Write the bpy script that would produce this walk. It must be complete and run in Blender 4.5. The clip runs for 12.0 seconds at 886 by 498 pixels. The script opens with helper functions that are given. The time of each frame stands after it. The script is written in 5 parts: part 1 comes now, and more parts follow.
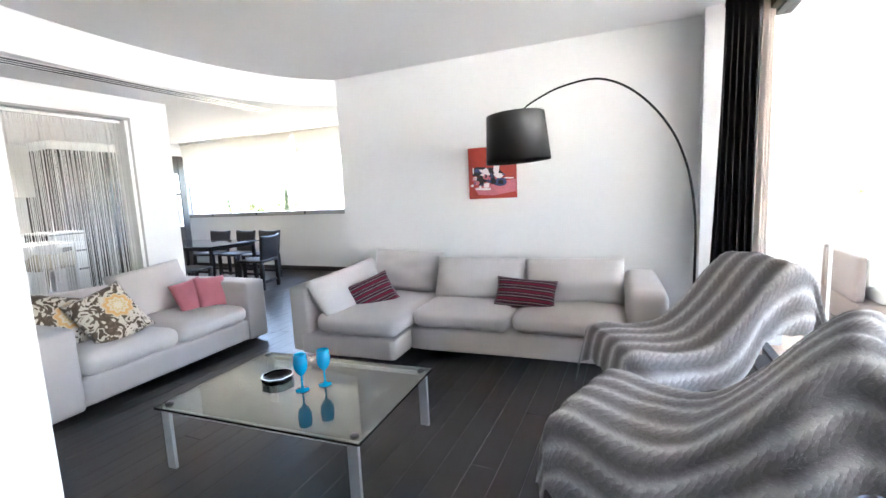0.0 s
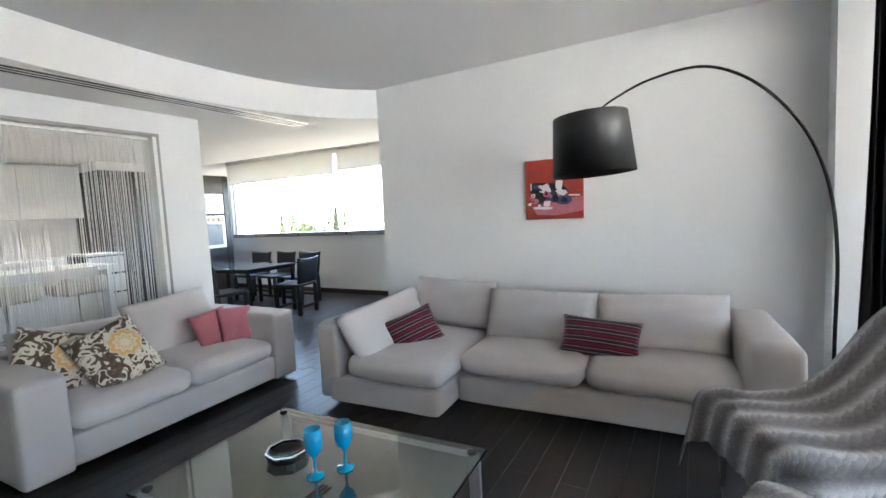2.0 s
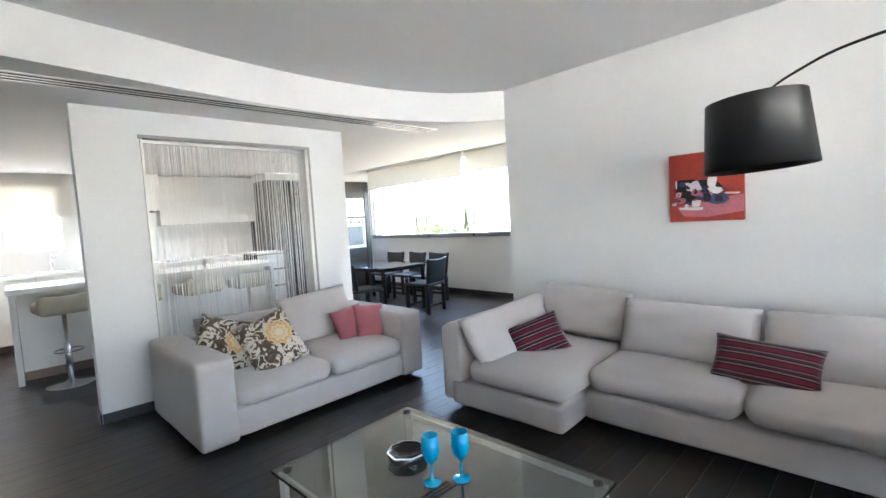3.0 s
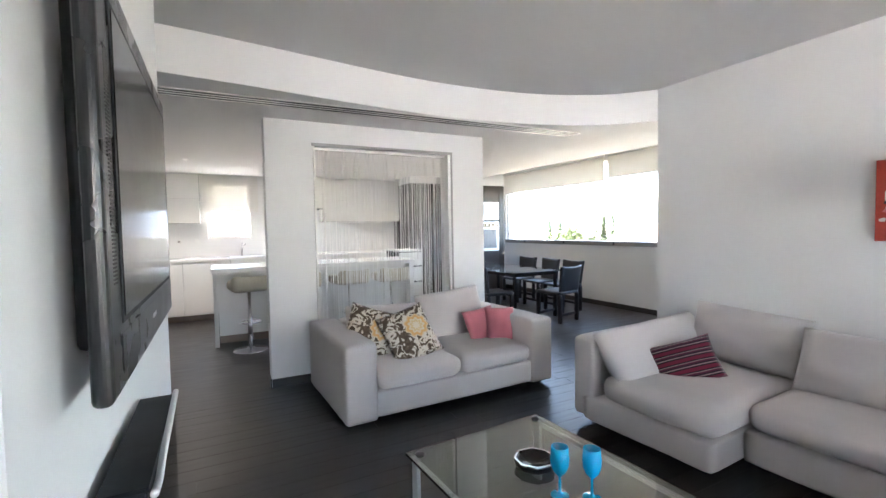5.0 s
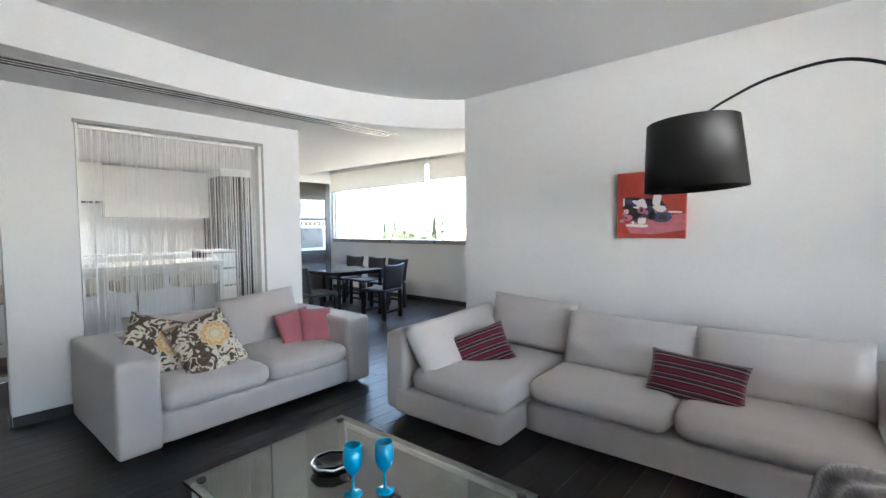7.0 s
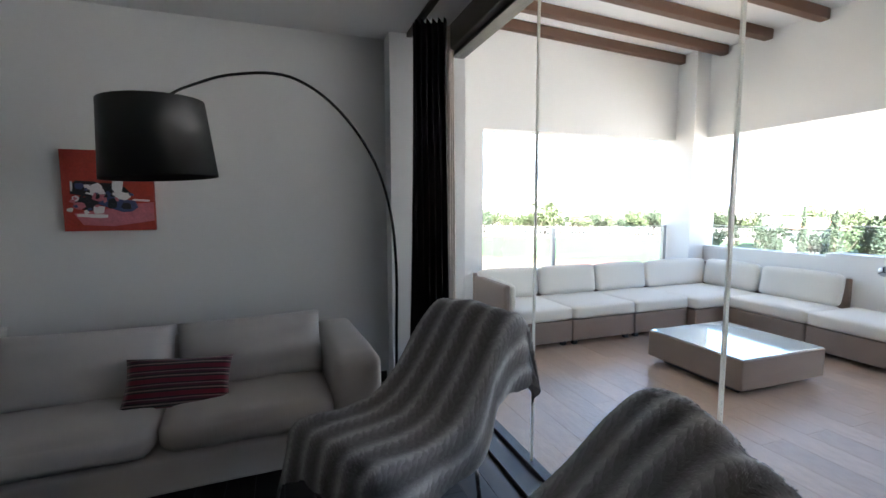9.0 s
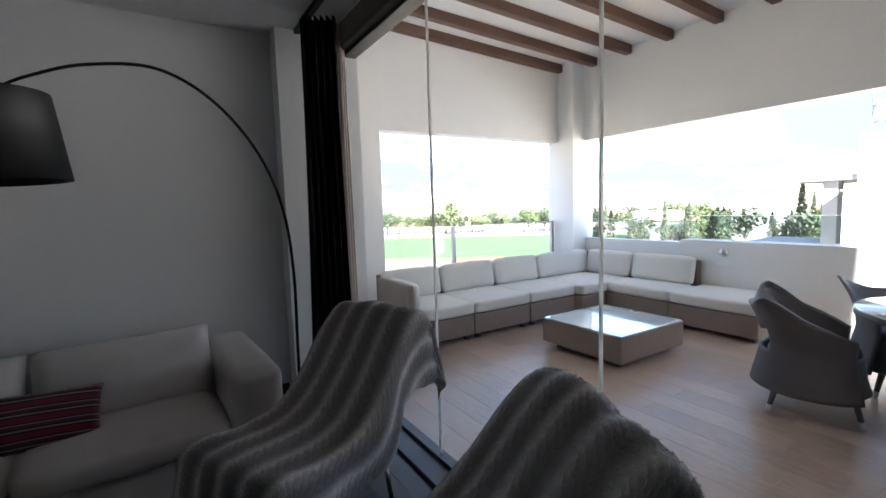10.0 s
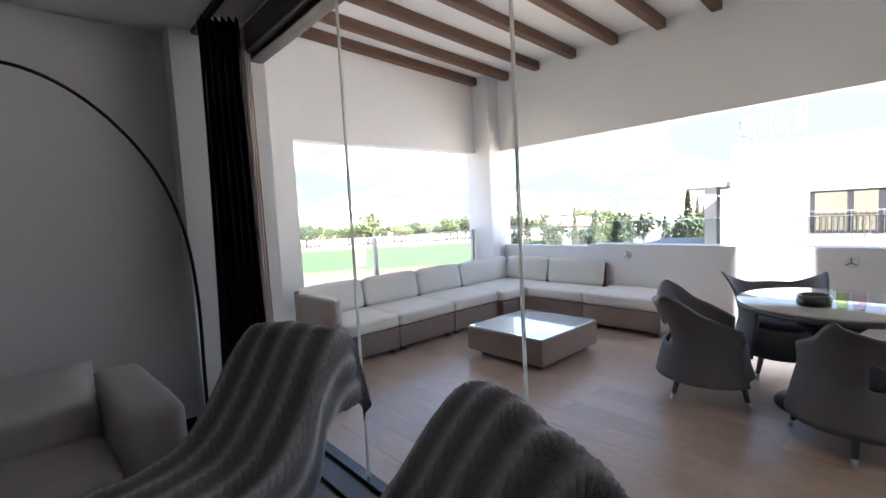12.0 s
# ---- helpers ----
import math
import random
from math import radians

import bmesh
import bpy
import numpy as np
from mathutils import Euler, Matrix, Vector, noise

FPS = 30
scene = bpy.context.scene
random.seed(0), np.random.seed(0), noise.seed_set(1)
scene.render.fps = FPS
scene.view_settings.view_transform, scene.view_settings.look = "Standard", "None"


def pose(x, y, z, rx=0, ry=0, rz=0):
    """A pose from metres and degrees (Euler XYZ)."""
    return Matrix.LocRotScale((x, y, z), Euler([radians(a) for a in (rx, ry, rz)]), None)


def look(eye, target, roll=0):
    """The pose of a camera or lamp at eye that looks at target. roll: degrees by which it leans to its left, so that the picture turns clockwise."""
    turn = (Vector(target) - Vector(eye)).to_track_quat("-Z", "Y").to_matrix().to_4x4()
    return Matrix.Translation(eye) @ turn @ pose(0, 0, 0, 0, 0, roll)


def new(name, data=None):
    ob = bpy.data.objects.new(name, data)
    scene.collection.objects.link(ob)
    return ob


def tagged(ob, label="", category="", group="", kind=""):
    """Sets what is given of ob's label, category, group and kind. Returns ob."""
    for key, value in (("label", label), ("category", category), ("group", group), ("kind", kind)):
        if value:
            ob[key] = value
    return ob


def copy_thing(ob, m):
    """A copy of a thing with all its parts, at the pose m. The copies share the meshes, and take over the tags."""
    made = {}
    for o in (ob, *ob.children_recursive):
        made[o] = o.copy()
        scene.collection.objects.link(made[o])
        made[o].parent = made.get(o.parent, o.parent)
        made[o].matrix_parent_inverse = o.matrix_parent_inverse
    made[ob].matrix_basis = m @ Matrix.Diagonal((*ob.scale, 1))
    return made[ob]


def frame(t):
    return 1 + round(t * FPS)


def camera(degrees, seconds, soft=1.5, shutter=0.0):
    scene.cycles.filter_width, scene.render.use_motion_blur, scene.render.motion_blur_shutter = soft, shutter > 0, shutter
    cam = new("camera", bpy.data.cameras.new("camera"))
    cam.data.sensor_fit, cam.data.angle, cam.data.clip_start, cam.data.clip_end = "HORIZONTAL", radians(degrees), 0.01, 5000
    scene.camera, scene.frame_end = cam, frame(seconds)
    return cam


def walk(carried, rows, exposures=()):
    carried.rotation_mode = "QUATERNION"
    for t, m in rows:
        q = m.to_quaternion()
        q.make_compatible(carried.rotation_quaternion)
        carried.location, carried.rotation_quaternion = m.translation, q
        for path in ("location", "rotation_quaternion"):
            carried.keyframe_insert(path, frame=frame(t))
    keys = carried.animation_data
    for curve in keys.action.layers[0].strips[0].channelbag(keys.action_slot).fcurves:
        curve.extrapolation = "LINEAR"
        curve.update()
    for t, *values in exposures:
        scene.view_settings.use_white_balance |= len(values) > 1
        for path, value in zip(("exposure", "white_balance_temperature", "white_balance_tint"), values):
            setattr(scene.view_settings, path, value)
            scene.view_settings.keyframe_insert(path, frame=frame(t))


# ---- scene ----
cam = camera(90.0, 12.0)
PATH = [
    (0, (0.183, 0.037, 1.397), (-0.617, 1.852, 1.143), -2.7),
    (0.5, (0.128, 0.192, 1.401), (-0.672, 2.008, 1.155), -2.8),
    (1, (0.102, 0.331, 1.427), (-0.762, 2.123, 1.22), -2.8),
    (1.5, (-0.016, 0.479, 1.406), (-0.931, 2.248, 1.22), -2.6),
    (2, (-0.13, 0.596, 1.415), (-1.112, 2.331, 1.252), -2.9),
    (2.5, (-0.167, 0.663, 1.424), (-1.359, 2.262, 1.279), -3.4),
    (3, (-0.149, 0.686, 1.438), (-1.587, 2.07, 1.307), -3.4),
    (3.5, (-0.149, 0.687, 1.428), (-1.74, 1.894, 1.319), -2.8),
    (5.3, (-0.151, 0.637, 1.441), (-1.964, 1.477, 1.368), -1.1),
    (5.5, (-0.121, 0.739, 1.422), (-1.952, 1.541, 1.36), -1.2),
    (6, (-0.163, 0.737, 1.427), (-1.908, 1.712, 1.359), -0.7),
    (6.5, (-0.158, 0.735, 1.427), (-1.662, 2.051, 1.342), -0.4),
    (7, (-0.077, 0.809, 1.419), (-1.41, 2.297, 1.318), -0.6),
    (7.5, (-0.095, 0.901, 1.416), (-1.014, 2.673, 1.289), 0.4),
    (7.7, (-0.094, 0.916, 1.442), (-0.778, 2.79, 1.295), 0.7),
    (9.3, (-0.108, 0.995, 1.462), (0.724, 2.802, 1.26), -0.8),
    (9.5, (-0.095, 0.97, 1.449), (0.815, 2.741, 1.254), -1.3),
    (10, (-0.096, 0.969, 1.449), (0.961, 2.657, 1.262), -1.8),
    (10.5, (-0.09, 0.975, 1.45), (1.054, 2.607, 1.276), -2.4),
    (11, (-0.067, 0.997, 1.454), (1.211, 2.525, 1.28), -2.3),
    (11.5, (-0.065, 0.999, 1.454), (1.304, 2.446, 1.29), -2.5),
    (12, (-0.056, 1.007, 1.456), (1.279, 2.488, 1.299), -3.0),
]
EXPOSURES = [(0.0, 7.42, 6150, 15), (0.7, 7.17, 6150, 15), (1.6, 6.85, 6150, 13), (2.0, 6.72, 6130, 12), (2.5, 6.97, 6130, 12), (3.5, 6.92, 6160, 13), (5.5, 6.78, 6290, 16), (6.5, 6.78, 6190, 13), (7.0, 6.73, 6070, 12), (7.5, 6.48, 6030, 12), (7.7, 6.33, 6030, 12), (9.3, 4.64, 5990, 13), (9.7, 4.46, 6000, 14), (12.0, 4.38, 6080, 18)]
walk(cam, [(t, look(eye, target, roll)) for t, eye, target, roll in PATH], EXPOSURES)


# ---- light ----
world = bpy.data.worlds.new("sky")
scene.world = world
world.use_nodes = True
wn, wl = world.node_tree.nodes, world.node_tree.links
wn.clear()
SUN_FROM = Vector((-0.27, -0.72, 0.64)).normalized()
sky = wn.new("ShaderNodeTexSky")
sky.sky_type = "NISHITA"
sky.sun_disc = False
sky.dust_density = 0.3
sky.air_density = 1.2
sky.sun_elevation = math.asin(SUN_FROM.z)
sky.sun_rotation = math.atan2(SUN_FROM.x, SUN_FROM.y)
wc = wn.new("ShaderNodeTexCoord")
wmap = wn.new("ShaderNodeMapping")
wmap.inputs["Scale"].default_value = (1.0, 1.0, 3.2)
wl.new(wc.outputs["Generated"], wmap.inputs["Vector"])
cloud = wn.new("ShaderNodeTexNoise")
cloud.inputs["Scale"].default_value = 2.3
cloud.inputs["Detail"].default_value = 7.0
cloud.inputs["Roughness"].default_value = 0.55
wl.new(wmap.outputs["Vector"], cloud.inputs["Vector"])
cr = wn.new("ShaderNodeValToRGB")
cr.color_ramp.elements[0].position, cr.color_ramp.elements[0].color = 0.37, (0, 0, 0, 1)
cr.color_ramp.elements[1].position, cr.color_ramp.elements[1].color = 0.53, (1, 1, 1, 1)
wl.new(cloud.outputs["Fac"], cr.inputs["Fac"])
wmix = wn.new("ShaderNodeMix")
wmix.data_type = "RGBA"
wmix.inputs["B"].default_value = (0.80, 0.98, 1.25, 1)
wl.new(cr.outputs["Color"], wmix.inputs["Factor"])
wl.new(sky.outputs["Color"], wmix.inputs["A"])
wbg = wn.new("ShaderNodeBackground")
wbg.inputs["Strength"].default_value = 0.058
wl.new(wmix.outputs["Result"], wbg.inputs["Color"])
wout = wn.new("ShaderNodeOutputWorld")
wl.new(wbg.outputs["Background"], wout.inputs["Surface"])

sun = new("sun", bpy.data.lights.new("sun", "SUN"))
sun.data.energy, sun.data.angle, sun.data.color = 3.0, radians(0.53), (1.0, 0.95, 0.88)
sun.matrix_world = look(SUN_FROM * 40, (0, 0, 0))


# ---- materials ----
def link(nt, a, b):
    nt.links.new(a, b)


def mat(name, col, rough=0.5, metal=0.0, var=0.08, scale=6.0, fine=80.0, bump=0.05, stretch=(1, 1, 1), sheen=0.0, coat=0.0, alpha_trans=0.0, per_piece=0.0, spec=0.5, depth=0.004):
    """Principled surface with broad stains, fine grain, and relief; per_piece varies the tone of repeated pieces."""
    m = bpy.data.materials.new(name)
    m.use_nodes = True
    nt = m.node_tree
    b = nt.nodes["Principled BSDF"]
    tc = nt.nodes.new("ShaderNodeTexCoord")
    mp = nt.nodes.new("ShaderNodeMapping")
    mp.inputs["Scale"].default_value = stretch
    link(nt, tc.outputs["Object"], mp.inputs["Vector"])
    n1 = nt.nodes.new("ShaderNodeTexNoise")
    n1.inputs["Scale"].default_value, n1.inputs["Detail"].default_value = scale, 4.0
    n2 = nt.nodes.new("ShaderNodeTexNoise")
    n2.inputs["Scale"].default_value, n2.inputs["Detail"].default_value = fine, 3.0
    for n in (n1, n2):
        link(nt, mp.outputs["Vector"], n.inputs["Vector"])
    add = nt.nodes.new("ShaderNodeMath")
    add.operation = "ADD"
    link(nt, n1.outputs["Fac"], add.inputs[0])
    link(nt, n2.outputs["Fac"], add.inputs[1])
    last = add.outputs[0]
    if per_piece:
        oi = nt.nodes.new("ShaderNodeObjectInfo")
        gi = nt.nodes.new("ShaderNodeNewGeometry")
        both = nt.nodes.new("ShaderNodeMath")
        both.operation = "ADD"
        link(nt, oi.outputs["Random"], both.inputs[0])
        link(nt, gi.outputs["Random Per Island"], both.inputs[1])
        mul = nt.nodes.new("ShaderNodeMath")
        mul.operation = "MULTIPLY_ADD"
        mul.inputs[1].default_value = per_piece
        link(nt, both.outputs[0], mul.inputs[0])
        link(nt, last, mul.inputs[2])
        last = mul.outputs[0]
    mr = nt.nodes.new("ShaderNodeMapRange")
    mr.inputs["From Min"].default_value, mr.inputs["From Max"].default_value = 0.6 + per_piece * 0.3, 1.4 + per_piece * 1.7
    mr.inputs["To Min"].default_value, mr.inputs["To Max"].default_value = 1 - var, 1 + var
    link(nt, last, mr.inputs["Value"])
    vm = nt.nodes.new("ShaderNodeVectorMath")
    vm.operation = "SCALE"
    vm.inputs[0].default_value = col[:3]
    link(nt, mr.outputs["Result"], vm.inputs["Scale"])
    link(nt, vm.outputs["Vector"], b.inputs["Base Color"])
    rr = nt.nodes.new("ShaderNodeMapRange")
    rr.inputs["From Min"].default_value, rr.inputs["From Max"].default_value = 0.3, 0.7
    rr.inputs["To Min"].default_value, rr.inputs["To Max"].default_value = max(0.02, rough * 0.85), min(1, rough * 1.15)
    link(nt, n1.outputs["Fac"], rr.inputs["Value"])
    link(nt, rr.outputs["Result"], b.inputs["Roughness"])
    b.inputs["Metallic"].default_value = metal
    b.inputs["Specular IOR Level"].default_value = spec
    b.inputs["Sheen Weight"].default_value = sheen
    b.inputs["Coat Weight"].default_value = coat
    if bump:
        bp = nt.nodes.new("ShaderNodeBump")
        bp.inputs["Strength"].default_value, bp.inputs["Distance"].default_value = bump, depth
        link(nt, n2.outputs["Fac"], bp.inputs["Height"])
        link(nt, bp.outputs["Normal"], b.inputs["Normal"])
    return m


def glass_mat(name, col=(1, 1, 1), rough=0.0, ior=1.5, gain=1.0):
    """Clear thin pane: mostly see-through, with a gloss that grows at grazing angles."""
    m = bpy.data.materials.new(name)
    m.use_nodes = True
    nt = m.node_tree
    nt.nodes.clear()
    out = nt.nodes.new("ShaderNodeOutputMaterial")
    tr = nt.nodes.new("ShaderNodeBsdfTransparent")
    tr.inputs["Color"].default_value = (*col, 1)
    gl = nt.nodes.new("ShaderNodeBsdfGlossy")
    gl.inputs["Roughness"].default_value = rough
    lw = nt.nodes.new("ShaderNodeLayerWeight")
    pw = nt.nodes.new("ShaderNodeMath")
    pw.operation = "POWER"
    pw.inputs[1].default_value = 5.0
    link(nt, lw.outputs["Facing"], pw.inputs[0])
    fr = nt.nodes.new("ShaderNodeMath")
    fr.operation = "MULTIPLY_ADD"
    f0 = ((ior - 1) / (ior + 1)) ** 2
    fr.inputs[1].default_value, fr.inputs[2].default_value = gain * (1 - f0), f0
    link(nt, pw.outputs[0], fr.inputs[0])
    mx = nt.nodes.new("ShaderNodeMixShader")
    link(nt, fr.outputs[0], mx.inputs["Fac"])
    link(nt, tr.outputs["BSDF"], mx.inputs[1])
    link(nt, gl.outputs["BSDF"], mx.inputs[2])
    link(nt, mx.outputs["Shader"], out.inputs["Surface"])
    return m


WHITE = mat("wall_paint", (0.72, 0.72, 0.715), 0.6, var=0.025, scale=1.3, fine=220, bump=0.08, depth=0.001)
CEIL = mat("ceiling_paint", (0.75, 0.745, 0.74), 0.7, var=0.02, scale=1.0, fine=200, bump=0.05, depth=0.001)
RENDER = mat("terrace_render", (0.87, 0.86, 0.83), 0.75, var=0.04, scale=1.5, fine=150, bump=0.15, depth=0.002)
PLANK = mat("dark_oak_plank", (0.0205, 0.0168, 0.0152), 0.36, var=0.35, scale=3.0, fine=26.0, bump=0.12, stretch=(9, 0.8, 1), per_piece=0.35, depth=0.001)
JOINT = mat("floor_joint", (0.13, 0.123, 0.12), 0.7, var=0.1)
BASEB = mat("baseboard_stain", (0.035, 0.030, 0.028), 0.4, var=0.2, stretch=(2, 2, 12))
TILE = mat("terrace_plank_tile", (0.45, 0.335, 0.25), 0.34, var=0.32, scale=2.0, fine=14.0, bump=0.10, stretch=(2.4, 0.8, 1), per_piece=0.40, depth=0.001)
GROUT = mat("terrace_grout", (0.36, 0.265, 0.2), 0.8)
FABRIC = mat("sofa_linen", (0.50, 0.467, 0.448), 0.9, var=0.06, scale=5, fine=420, bump=0.35, sheen=0.25, spec=0.2, depth=0.0015)
BLACK = mat("black_leather", (0.012, 0.013, 0.016), 0.42, var=0.2, fine=120, bump=0.15)
BLACKMETAL = mat("black_metal", (0.007, 0.0075, 0.009), 0.5, var=0.15, spec=0.2)
SHADE = mat("black_shade", (0.006, 0.006, 0.0065), 0.5, var=0.15, fine=300, bump=0.1)
SHADEIN = mat("shade_lining", (0.012, 0.012, 0.012), 0.7)
CHROME = mat("brushed_chrome", (0.72, 0.72, 0.73), 0.22, metal=1.0, var=0.05)
LEGSTEEL = mat("satin_steel", (0.50, 0.50, 0.51), 0.45, metal=0.55, var=0.06, stretch=(1, 1, 12))
STEEL = mat("oven_steel", (0.66, 0.66, 0.67), 0.38, metal=0.6, var=0.06, stretch=(1, 1, 20))
DARKWOOD = mat("dark_veneer", (0.022, 0.017, 0.015), 0.35, var=0.35, fine=40, stretch=(8, 8, 0.6))
LACQUER = mat("white_lacquer", (0.78, 0.77, 0.74), 0.22, var=0.02, bump=0.0)
WORKTOP = mat("white_worktop", (0.82, 0.81, 0.79), 0.2, var=0.03)
KICK = mat("kick_board", (0.20, 0.15, 0.12), 0.4, var=0.1)
CURTAIN = mat("charcoal_velvet", (0.024, 0.021, 0.022), 0.95, var=0.2, fine=200, spec=0.1, sheen=0.0, stretch=(1, 1, 0.2))
SHEER = mat("cream_sheer", (0.62, 0.54, 0.50), 0.9, var=0.08, fine=200)
CASSETTE = mat("taupe_blind_box", (0.13, 0.115, 0.10), 0.45, var=0.08)
ALU = mat("anodised_aluminium", (0.42, 0.43, 0.44), 0.35, metal=0.9, var=0.05)
DARKALU = mat("dark_frame", (0.03, 0.03, 0.032), 0.4, var=0.1)
BEAM = mat("stained_timber", (0.135, 0.070, 0.043), 0.55, var=0.35, scale=3, fine=30, bump=0.3, stretch=(0.7, 8, 8))
WICKER = mat("taupe_wicker", (0.25, 0.195, 0.16), 0.65, var=0.2, fine=160, bump=0.8, stretch=(1, 1, 2.5), depth=0.003)
OUTCUSH = mat("outdoor_cushion", (0.74, 0.71, 0.64), 0.9, var=0.04, fine=350, bump=0.25, depth=0.0015)
CHAIRW = mat("dark_weave", (0.105, 0.094, 0.093), 0.6, var=0.25, fine=240, bump=0.8, depth=0.002)
TURQ = mat("turquoise_glaze", (0.0, 0.29, 0.53), 0.25, var=0.04, coat=0.5, bump=0.0)
PINK = mat("dusty_pink_cotton", (0.42, 0.14, 0.165), 0.95, var=0.10, scale=9, fine=300, bump=0.4, sheen=0.2, spec=0.15)
BLIND = mat("roller_blind", (0.66, 0.645, 0.62), 0.9, var=0.03, fine=300, bump=0.1)
EDGEGL = mat("glass_edge", (0.80, 0.84, 0.83), 0.15, var=0.05)
for cloth, share in ((BLIND, 0.28), (SHEER, 0.3), (EDGEGL, 0.65)):
    ct = cloth.node_tree
    tl = ct.nodes.new("ShaderNodeBsdfTranslucent")
    tl.inputs["Color"].default_value = (0.85, 0.83, 0.78, 1)
    cm = ct.nodes.new("ShaderNodeMixShader")
    cm.inputs["Fac"].default_value = share
    link(ct, ct.nodes["Principled BSDF"].outputs["BSDF"], cm.inputs[1])
    link(ct, tl.outputs["BSDF"], cm.inputs[2])
    link(ct, cm.outputs["Shader"], ct.nodes["Material Output"].inputs["Surface"])
PANE = glass_mat("clear_pane", (0.985, 0.985, 0.985), ior=1.2, gain=0.25)
TINTGL = glass_mat("solar_pane", (0.86, 0.87, 0.875), ior=1.3, gain=0.3)
RAILGL = glass_mat("balustrade_glass", (0.86, 0.90, 0.91), ior=1.7, gain=0.6)
TABLEGL = glass_mat("table_glass", (0.66, 0.73, 0.70), ior=2.4)
GLEDGE = mat("green_glass_edge", (0.008, 0.016, 0.014), 0.12, var=0.05, bump=0.0)
LAMPWHITE = mat("lamp_trim", (0.75, 0.75, 0.74), 0.4)
STRING = mat("white_string", (0.78, 0.77, 0.75), 0.85, var=0.05)
BLACKGL = mat("black_glass", (0.006, 0.006, 0.007), 0.06, var=0.1, bump=0.0, coat=0.3)


# ---- mesh helpers ----
def finish(bm, smooth=True):
    bmesh.ops.recalc_face_normals(bm, faces=bm.faces)
    for f in bm.faces:
        f.smooth = smooth
    return bm


def mesh_of(name, bm, material):
    me = bpy.data.meshes.new(name)
    bm.to_mesh(me)
    bm.free()
    for m in (material if isinstance(material, (list, tuple)) else (material,)):
        me.materials.append(m)
    return me


def part(name, bm, material, parent, label="", m=None):
    ob = new(name, mesh_of(name, bm, material))
    ob.parent = parent
    if m is not None:
        ob.matrix_local = m
    if label:
        ob["label"] = label
    return ob


def thing(name, label, category, at=(0, 0, 0), rz=0.0, group="", kind=""):
    ob = new(name)
    ob.matrix_world = pose(*at, 0, 0, rz)
    ob.empty_display_size = 0.1
    return tagged(ob, label, category, group, kind)


def single(name, bm, material, label, category, m=None, group="", kind=""):
    ob = new(name, mesh_of(name, bm, material))
    if m is not None:
        ob.matrix_world = m
    return tagged(ob, label, category, group, kind)


def box(x0, x1, y0, y1, z0, z1, bevel=0.0, into=None, seg=2):
    bm = into or bmesh.new()
    r = bmesh.ops.create_cube(bm, size=1.0)
    for v in r["verts"]:
        v.co = Vector((x0 + (v.co.x + 0.5) * (x1 - x0), y0 + (v.co.y + 0.5) * (y1 - y0), z0 + (v.co.z + 0.5) * (z1 - z0)))
    if bevel:
        es = list({e for v in r["verts"] for e in v.link_edges})
        bmesh.ops.bevel(bm, geom=es, offset=bevel, segments=seg, affect="EDGES", profile=0.5)
    if into is None:
        finish(bm, False)
    return bm


def softbox(x0, x1, y0, y1, z0, z1, r=0.05, n=9, puff=0.0, wob=0.0, seed=0.0, sag=0.0):
    """Upholstered block: rounded edges, slightly swollen faces and uneven seams."""
    bm = bmesh.new()
    bmesh.ops.create_cube(bm, size=2.0)
    bmesh.ops.subdivide_edges(bm, edges=bm.edges[:], cuts=n, use_grid_fill=True)
    h = Vector(((x1 - x0) / 2, (y1 - y0) / 2, (z1 - z0) / 2))
    c = Vector(((x0 + x1) / 2, (y0 + y1) / 2, (z0 + z1) / 2))
    r = min(r, *(0.98 * k for k in h))
    for v in bm.verts:
        p = v.co.copy()
        s = Vector([math.copysign(abs(k) ** 0.55, k) for k in p])
        q = Vector([s[i] * h[i] for i in range(3)])
        inner = Vector([max(-(h[i] - r), min(h[i] - r, q[i])) for i in range(3)])
        d = q - inner
        if d.length > 1e-6:
            q = inner + d.normalized() * r
        for i in range(3):
            j, k = (i + 1) % 3, (i + 2) % 3
            q[i] += puff * p[i] * (1 - s[j] ** 2) * (1 - s[k] ** 2)
        q.z -= sag * (1 - s.x ** 2) * (1 - s.y ** 2) * (1 if p.z > 0 else 0)
        if wob:
            q += noise.noise_vector(Vector((q.x * 4 + seed, q.y * 4, q.z * 4))) * wob
        v.co = q + c
    return finish(bm)


def pillow(w, h, t, n=14, seed=0.0, pinch=0.06, full=0.85):
    """Scatter cushion in its own x-y plane, with pulled-in sides and pointed corners."""
    bm = bmesh.new()
    rows = {}
    for side in (1, -1):
        for i in range(n + 1):
            for j in range(n + 1):
                u, v = 2 * i / n - 1, 2 * j / n - 1
                edge = abs(u) == 1 or abs(v) == 1
                if side == -1 and edge:
                    rows[side, i, j] = rows[1, i, j]
                    continue
                x = u * w / 2 * (1 - pinch * (1 - v * v) * abs(u))
                y = v * h / 2 * (1 - pinch * (1 - u * u) * abs(v))
                z = side * t / 2 * ((1 - u * u) ** 0.5 * (1 - v * v) ** 0.5) ** full
                wv = noise.noise(Vector((u * 1.7 + seed, v * 1.7, side))) * t * 0.10 * (0 if edge else 1)
                rows[side, i, j] = bm.verts.new((x, y, z + wv))
        for i in range(n):
            for j in range(n):
                q = [rows[side, i, j], rows[side, i + 1, j], rows[side, i + 1, j + 1], rows[side, i, j + 1]]
                bm.faces.new(q if side == 1 else q[::-1])
    return finish(bm)


